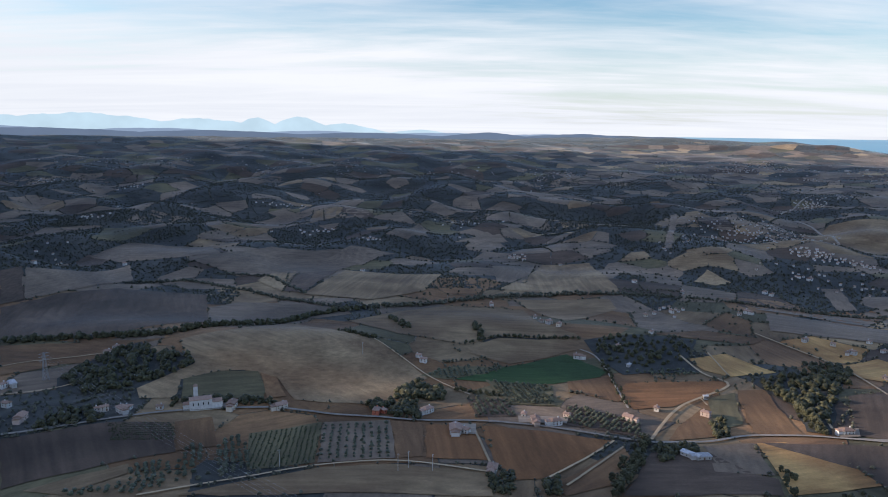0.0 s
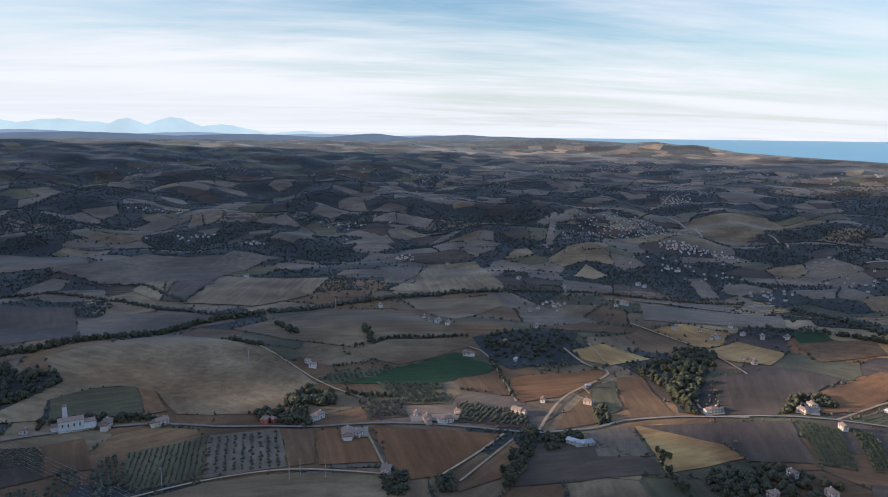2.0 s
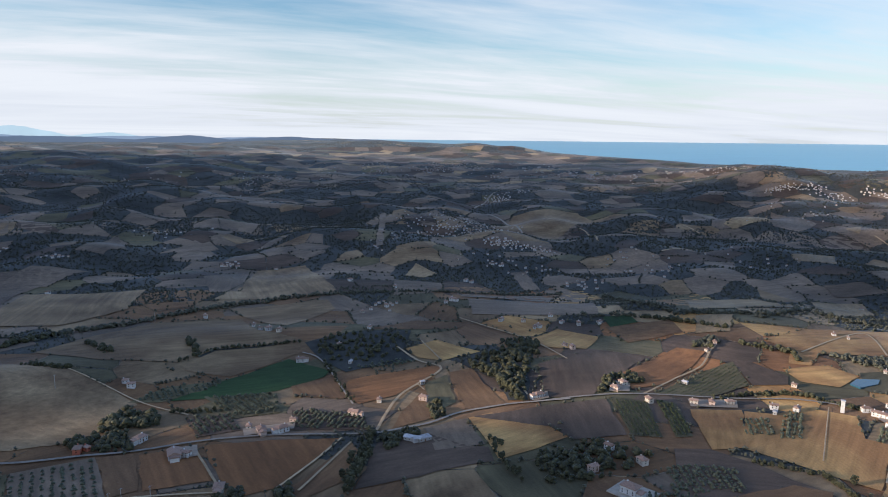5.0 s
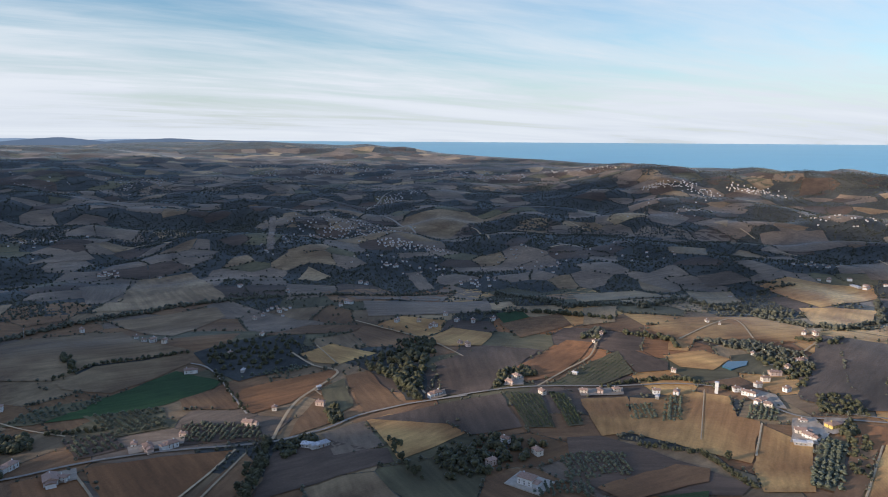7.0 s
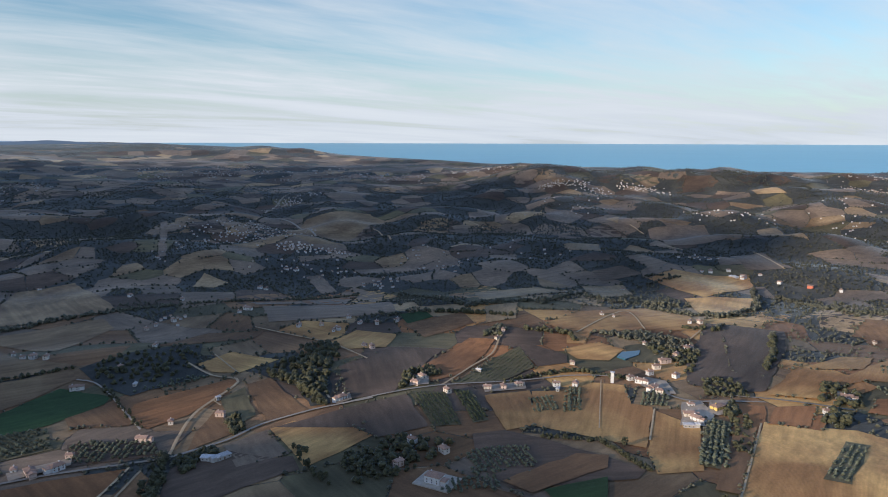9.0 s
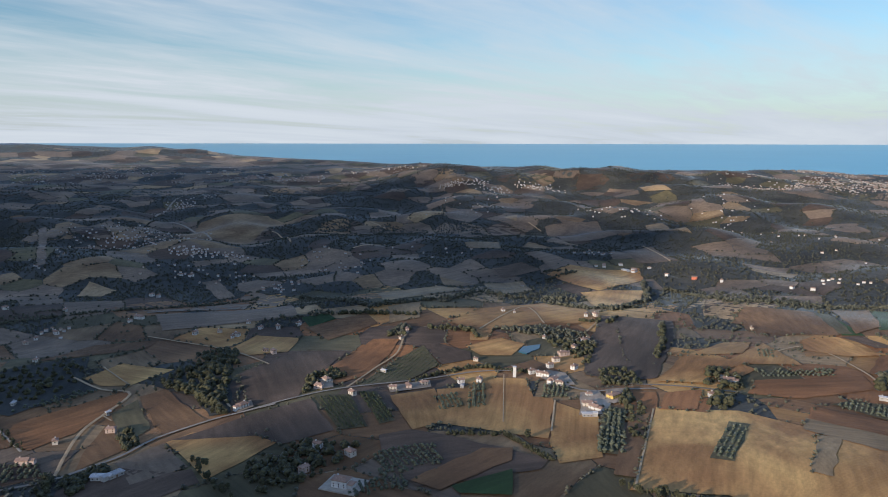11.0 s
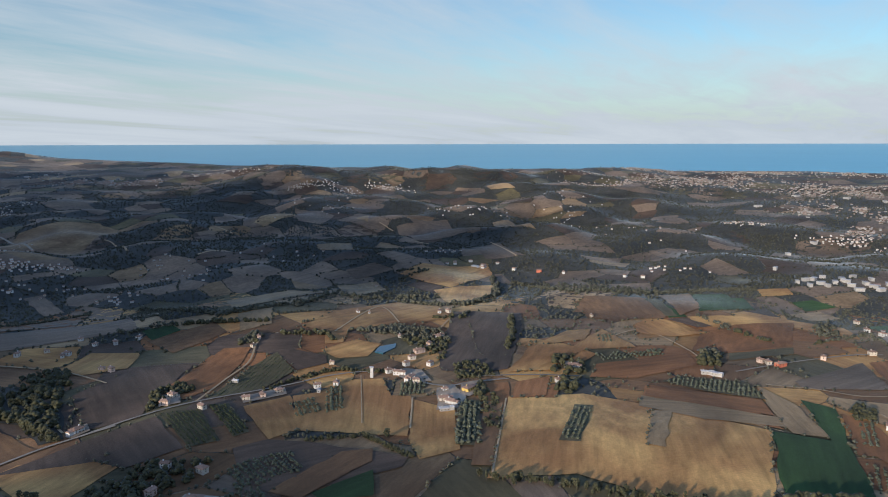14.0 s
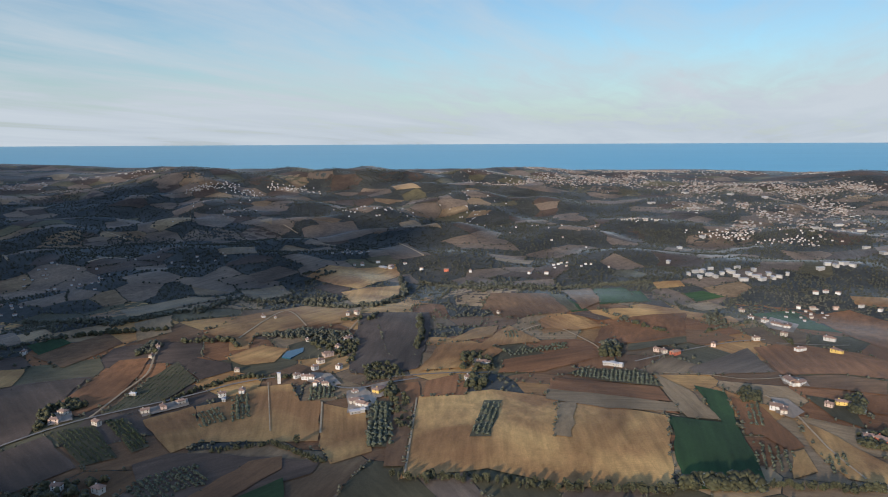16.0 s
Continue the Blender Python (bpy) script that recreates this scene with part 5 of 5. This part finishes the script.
MODELS = {
    "broad": [tree_model("tree", s, 8.0, 2.9, BROADLEAF, 90, 0.72, "broadleaf tree with thinning autumn foliage in a hedgerow", "tree", "hedgerow trees") for s in (1, 2, 3, 4)],
    "tall": [tree_model("poplar", s, 8.0, 1.3, BROADLEAF, 80, 0.5, "tall slender poplar beside fields", "tree", "poplars") for s in (5, 6)],
    "olive": [tree_model("olive_tree", s, 3.4, 1.75, OLIVE_LEAF, 60, 0.5, "small round olive tree with grey-green foliage", "olive tree", "olive grove trees") for s in (7, 8, 9)]}
used = set()
counts = {"broad": 0, "tall": 0, "olive": 0}


def plant(kind, x, y, high, rng):
    ob = rng.choice(MODELS[kind])
    k = high / (3.4 if kind == "olive" else 8.0)
    m = pose(x, y, float(height(x, y)) + 0.5, 0, 0, rng.uniform(0, 360))
    counts[kind] += 1
    if ob in used:
        ob = copy_thing(ob, m)
    used.add(ob)
    ob.matrix_world = m @ Matrix.Diagonal((k * rng.uniform(0.85, 1.15), k * rng.uniform(0.85, 1.15), k, 1))


bushes = {"scrub": [], "broad": [], "olive": [], "vine": []}
OLIVES, VINES = "olive", "vine"


def hedge(high, gap, *points):
    rng = random.Random(int(points[0][0] * 7 + points[0][1] * 3))
    high *= 0.85
    for a, b in zip(points, points[1:]):
        d = math.dist(a, b)
        n = max(1, int(1.7 * d / (high * gap)))
        for k in range(n):
            f = (k + rng.random()) / n
            x, y = a[0] + (b[0] - a[0]) * f + rng.gauss(0, 0.36 * high), a[1] + (b[1] - a[1]) * f + rng.gauss(0, 0.36 * high)
            h = high * rng.uniform(0.45, 1.25)
            if math.hypot(x, y) < 690 and h > 3.4 and counts["broad"] < 290:
                plant("tall" if rng.random() < 0.14 and counts["tall"] < 60 else "broad", x, y, h, rng)
            else:
                bushes["broad" if math.hypot(x, y) < 900 else "scrub"].append((x, y, h))


def wood(count, high, *points):
    rng = random.Random(int(points[0][0] * 5 + points[0][1] * 11))
    high *= 0.78
    xs, ys = [p[0] for p in points], [p[1] for p in points]
    done = tries = 0
    while done < count * 3.6 and tries < count * 60:
        tries += 1
        x, y = rng.uniform(min(xs), max(xs)), rng.uniform(min(ys), max(ys))
        if not inside(x, y, points) or any(math.hypot(x - a, y - b) < 0.6 * c + 2 for a, b, c in placed):
            continue
        done += 1
        h = high * rng.uniform(0.55, 1.25)
        if math.hypot(x, y) < 690 and counts["broad"] < 290:
            plant("broad", x, y, h, rng)
        else:
            bushes["broad" if math.hypot(x, y) < 800 else "scrub"].append((x, y, h))


def grove(kind, gap, high, *points):
    """Planted rows along the plot's longest side."""
    rng = random.Random(int(points[0][0] * 13 + points[0][1]))
    a, b = max(zip(points, points[1:] + points[:1]), key=lambda s: math.dist(*s))
    d = (Vector(b) - Vector(a)).normalized()
    side = Vector((-d.y, d.x))
    span = max(math.dist(p, q) for p in points for q in points)
    step = gap if kind == "olive" else 1.5
    i = -int(span / gap)
    while i < span / gap:
        j = -int(span / step)
        while j < 2 * span / step:
            p = Vector(a) + side * i * gap + d * j * step
            j += 1
            x, y = p.x + rng.gauss(0, 0.3), p.y + rng.gauss(0, 0.3)
            if not inside(x, y, points) or rng.random() < 0.06:
                continue
            h = high * rng.uniform(0.75, 1.2)
            if kind == "olive" and math.hypot(x, y) < 640 and counts["olive"] < 295:
                plant("olive", x, y, h, rng)
            else:
                bushes[kind].append((x, y, h))
        i += 1


hedge(7, 0.5, (-471, 719), (-398, 718), (-288, 716), (-214, 775), (-157, 856), (-105, 895), (-23, 913), (96, 969), (179, 984), (259, 975))
hedge(5, 0.6, (-476, 1064), (-399, 1070), (-285, 1007), (-220, 945), (-134, 894))
hedge(5, 0.8, (-363, 1095), (-270, 1086), (-195, 976))
hedge(8, 0.35, (160, 505), (142, 472), (115, 427))
hedge(5, 0.7, (11, 618), (53, 607))
hedge(6, 0.7, (-62, 832), (-38, 777))
hedge(6, 0.7, (40, 796), (45, 755))
hedge(5, 1.2, (164, 692), (164, 631), (164, 578))
hedge(8, 0.4, (320, 608), (306, 552), (306, 521))
hedge(5, 0.9, (-113, 750), (-72, 723))
hedge(4, 1.5, (152, 755), (65, 765), (25, 739))
hedge(5, 0.7, (259, 975), (369, 966), (450, 930), (594, 902))
hedge(4, 0.5, (401, 350), (432, 317), (416, 263))
hedge(4.5, 0.6, (470, 462), (517, 456), (554, 438), (570, 392))
hedge(6, 0.8, (601, 559), (630, 517), (621, 493))
hedge(7, 0.7, (703, 626), (810, 649), (814, 595), (886, 523))
hedge(7, 0.7, (636, 850), (616, 674), (733, 633))
hedge(6, 1.0, (973, 632), (1058, 630), (1017, 672))
hedge(6, 0.9, (241, 458), (234, 437), (227, 390))
hedge(7, 0.7, (1100, 520), (977, 452), (856, 447), (868, 475))
hedge(12, 1.0, (430, 304), (429, 303))
hedge(6, 1.0, (768, 452), (788, 416), (815, 424))
hedge(7, 0.42, (410, 199), (422, 170), (429, 148), (434, 125), (446, 88), (456, 52), (466, 20))
hedge(6, 0.4, (491, -37), (499, -75), (509, -112))
hedge(9, 0.5, (613, 210), (646, 217))
hedge(6, 1.2, (944, 154), (900, 103), (872, 52))
hedge(6, 0.6, (838, 370), (760, 332), (696, 311))
hedge(6, 0.35, (1083, 477), (1024, 344), (1075, 266), (1134, 177), (1141, 97))
hedge(6, 0.5, (832, 544), (837, 473), (905, 435))
hedge(6, 0.9, (519, 741), (563, 707), (596, 655), (628, 600))
hedge(5, 1.4, (883, 13), (960, -46), (869, -85))
wood(26, 8, (-41, 611), (-20, 626), (6, 616), (3, 592), (-39, 590))
wood(70, 7, (-348, 615), (-339, 671), (-308, 693), (-282, 663), (-247, 654), (-233, 635), (-269, 588), (-308, 577))
wood(32, 6, (161, 750), (226, 770), (287, 768), (249, 692), (209, 667), (170, 691))
wood(45, 8, (301, 637), (345, 656), (406, 665), (361, 604), (315, 533), (302, 540), (310, 583))
wood(24, 6, (-68, 581), (-19, 584), (-18, 544), (-56, 556))
wood(14, 5, (33, 453), (51, 456), (48, 426), (31, 424))
wood(14, 6, (-231, 568), (-166, 577), (-136, 572), (-225, 551))
wood(20, 6, (-313, 540), (-281, 550), (-267, 522), (-313, 509))
wood(8, 6, (71, 445), (81, 448), (80, 429), (71, 428))
wood(24, 5, (161, 499), (196, 501), (188, 479), (162, 476))
wood(14, 5, (221, 541), (241, 566), (231, 523), (216, 514))
wood(30, 6, (377, 696), (419, 686), (379, 617), (351, 635))
wood(40, 6, (268, 426), (311, 419), (333, 384), (290, 370), (243, 378), (251, 415))
wood(15, 6, (547, 577), (588, 592), (585, 571), (566, 561))
wood(50, 6, (700, 486), (732, 429), (717, 395), (628, 354), (667, 427))
wood(40, 6, (662, 504), (717, 468), (722, 430), (679, 463))
wood(30, 5, (623, 340), (650, 323), (615, 286), (588, 315))
wood(24, 6, (371, 501), (404, 538), (440, 538), (434, 512), (404, 518))
wood(10, 6, (557, 287), (592, 293), (577, 275), (558, 274))
wood(26, 9, (470, 16), (485, 10), (498, -32), (483, -37))
wood(14, 9, (797, 122), (822, 113), (801, 94), (764, 95), (757, 115))
wood(14, 7, (706, 260), (716, 240), (683, 210), (661, 222), (608, 221))
wood(14, 7, (957, 15), (990, -2), (940, -16), (913, 7))
wood(12, 8, (691, -107), (696, -126), (656, -122), (659, -109))
wood(50, 6, (1083, 477), (1090, 366), (1122, 230), (1075, 220), (1000, 336))
wood(14, 6, (690, -22), (696, -42), (666, -43), (658, -27))
wood(12, 6, (611, -109), (620, -133), (584, -126), (588, -109))
wood(12, 5, (562, 278), (570, 264), (497, 226), (493, 239))
grove(OLIVES, 4.8, 3.02, (46, 646), (103, 632), (100, 584), (61, 586))
grove(OLIVES, 4.3, 2.69, (112, 580), (164, 544), (158, 517), (104, 538))
grove(OLIVES, 4.8, 2.69, (25, 593), (56, 596), (63, 557), (31, 556))
grove(OLIVES, 4.8, 3.02, (-190, 478), (-176, 490), (-165, 443), (-174, 431))
grove(OLIVES, 4.8, 3.02, (-168, 499), (-152, 509), (-132, 454), (-149, 440))
grove(OLIVES, 4.8, 3.02, (-215, 453), (-188, 460), (-180, 434), (-201, 423))
grove(OLIVES, 5.2, 3.02, (-242, 416), (-205, 427), (-182, 431), (-177, 419), (-235, 411))
grove(OLIVES, 6.1, 2.52, (-93, 537), (-43, 542), (-34, 475), (-86, 466))
grove(VINES, 3.7, 1.34, (-148, 512), (-97, 537), (-90, 465), (-133, 452))
grove(VINES, 3.7, 1.34, (-260, 517), (-210, 523), (-199, 492), (-244, 487))
grove(OLIVES, 5.2, 2.69, (-18, 648), (12, 675), (66, 683), (52, 667), (6, 645))
grove(OLIVES, 5.2, 2.86, (182, 660), (221, 648), (257, 657), (240, 673))
grove(VINES, 3.9, 1.68, (377, 490), (400, 469), (364, 407), (344, 416))
grove(VINES, 3.9, 2.18, (413, 471), (423, 460), (388, 400), (376, 403))
grove(VINES, 4.3, 1.51, (427, 486), (510, 515), (552, 520), (527, 474), (475, 468))
grove(OLIVES, 4.3, 2.69, (337, 369), (378, 346), (360, 318), (314, 337))
grove(OLIVES, 4.3, 2.52, (300, 345), (327, 329), (318, 309), (280, 333))
grove(OLIVES, 4.3, 2.52, (456, 416), (481, 409), (459, 381), (433, 387))
grove(OLIVES, 4.3, 2.86, (507, 415), (520, 407), (471, 367), (457, 375))
grove(OLIVES, 4.3, 2.86, (551, 358), (572, 344), (538, 325), (520, 344))
grove(OLIVES, 4.3, 2.69, (693, 139), (711, 126), (717, 63), (681, 45), (683, 92))
grove(OLIVES, 4.3, 2.52, (581, 191), (585, 177), (504, 161), (499, 176))
grove(OLIVES, 4.3, 3.53, (538, 285), (544, 269), (460, 228), (455, 245))
grove(OLIVES, 4.3, 2.52, (653, -30), (656, -40), (608, -43), (603, -33))
grove(OLIVES, 5.2, 2.18, (571, -33), (558, -60), (522, -59), (516, -35))
grove(OLIVES, 5.2, 2.52, (553, -79), (565, -94), (534, -94), (528, -82))
grove(OLIVES, 5.2, 2.69, (730, 223), (792, 161), (774, 155), (720, 209))
grove(OLIVES, 4.3, 2.35, (806, 241), (820, 227), (789, 215), (777, 229))


# rough woods and thickets over the hills, left out where fields and houses lie
def scatter():
    rng = np.random.RandomState(11)
    n = 34000
    b = rng.uniform(-35, 102, n)
    r = np.sqrt(rng.uniform(640 ** 2, 2700 ** 2, n))
    x, y = r * np.sin(np.radians(b)), r * np.cos(np.radians(b))
    dense = np.sin(x / 90 + 2 * np.sin(y / 140)) * np.sin(y / 75 + np.sin(x / 60)) + 0.5 * np.sin(x / 31) * np.sin(y / 27)
    keep = dense > rng.uniform(-0.1, 0.9, n)
    free = np.ones(n, bool)
    for points in OUTLINES:
        xs, ys = [p[0] for p in points], [p[1] for p in points]
        near = np.nonzero((x > min(xs)) & (x < max(xs)) & (y > min(ys)) & (y < max(ys)) & free)[0]
        for i in near:
            if inside(x[i], y[i], points):
                free[i] = False
    k = np.nonzero(keep & free)[0]
    homes = np.array(placed)
    for i in k:
        if np.all(np.abs(x[i] - homes[:, 0]) + np.abs(y[i] - homes[:, 1]) > 0.9 * homes[:, 2] + 6):
            bushes["scrub"].append((x[i], y[i], rng.uniform(1.6, 4.2)))


OUTLINES = [p for p in field_outlines]
scatter()
wood_rng = random.Random(21)
HOMES = np.array(placed)
for points, mat in patchwork_edges:
    if mat is WOODY:
        xs, ys = [p[0] for p in points], [p[1] for p in points]
        away = math.hypot(xs[0], ys[0])
        wide = 4.6 if away < 1200 else 5.6 if away < 1900 else 8.0
        patchy = wood_rng.uniform(0.15, 0.75) if away < 2500 else 0.2
        for i in range(int((max(xs) - min(xs)) / wide) + 1):
            for j in range(int((max(ys) - min(ys)) / wide) + 1):
                x, y = min(xs) + (i + wood_rng.random()) * wide, min(ys) + (j + wood_rng.random()) * wide
                if wood_rng.random() < patchy and inside(x, y, points) and np.all(np.abs(x - HOMES[:, 0]) + np.abs(y - HOMES[:, 1]) > 11) and not any(inside(x, y, o) for o in OUTLINES):
                    bushes["scrub"].append((x, y, wood_rng.uniform(1.4, 3.9)))
edge_rng = random.Random(77)
for points, chance in [(p, 0.22) for p in OUTLINES] + [(p, 0.5) for p, _ in patchwork_edges]:
    for a, b in zip(points, points[1:] + points[:1]):
        if math.dist(a, b) > 22 and edge_rng.random() < chance:
            gap = edge_rng.uniform(3.5, 9)
            n = int(math.dist(a, b) / gap)
            for k in range(n):
                if edge_rng.random() < 0.75:
                    f = (k + edge_rng.random()) / n
                    x, y = a[0] + (b[0] - a[0]) * f + edge_rng.gauss(0, 0.9), a[1] + (b[1] - a[1]) * f + edge_rng.gauss(0, 0.9)
                    if math.hypot(x, y) < 2700 and (chance < 0.45 or not any(inside(x, y, o) for o in OUTLINES)):
                        bushes["scrub"].append((x, y, edge_rng.uniform(0.8, 3.6)))


def thicket(name, spots, mat, lumps, wide, label, category, size=0.30):
    """All the small plants of one kind in one mesh."""
    rng = np.random.RandomState(len(spots))
    kinds = [crown_cloud(np.random.RandomState(s), lumps, wide, 0.12, 0.9, size, OCT_V, OCT_F) for s in range(8)]
    vs, fs, base_n = [], [], 0
    s = np.array(spots)
    z = height(s[:, 0], s[:, 1]) + 0.3
    for (x, y, h), zz in zip(spots, z):
        v, f = kinds[rng.randint(8)]
        a = rng.uniform(0, 6.28)
        c, sn = math.cos(a), math.sin(a)
        w = h * rng.uniform(0.85, 1.3)
        q = np.empty_like(v)
        q[:, 0], q[:, 1], q[:, 2] = (v[:, 0] * c - v[:, 1] * sn) * w + x, (v[:, 0] * sn + v[:, 1] * c) * w + y, v[:, 2] * h + zz
        vs.append(q)
        fs.append(f + base_n)
        base_n += len(v)
    v, f = np.concatenate(vs), np.concatenate(fs)
    me = bpy.data.meshes.new(name)
    me.vertices.add(len(v))
    me.vertices.foreach_set("co", v.ravel())
    me.loops.add(f.size)
    me.loops.foreach_set("vertex_index", f.ravel().astype(np.int32))
    me.polygons.add(len(f))
    me.polygons.foreach_set("loop_start", np.arange(0, f.size, 3, dtype=np.int32))
    me.update(calc_edges=True)
    me.materials.append(mat)
    tagged(new(name, me), label, category, kind="stuff")


thicket("woodland", [s for s in bushes["scrub"] if math.hypot(s[0], s[1]) < 1150], SCRUB, 7, 0.42, "dark scrub, thickets and small woods between fields", "woods")
thicket("hill_woods", [s for s in bushes["scrub"] if math.hypot(s[0], s[1]) >= 1150], SCRUB, 4, 0.40, "dark woods covering the farther hills", "woods", 0.40)
thicket("hedgerow_bushes", bushes["broad"], BROADLEAF, 18, 0.36, "autumn hedgerow trees and bushes between fields", "bushes")
thicket("olive_rows", bushes["olive"], OLIVE_LEAF, 12, 0.42, "rows of grey-green olive trees in groves", "olive trees")
thicket("vine_rows", bushes["vine"], VINE_LEAF, 5, 0.5, "trellised vine rows on a slope", "vines")
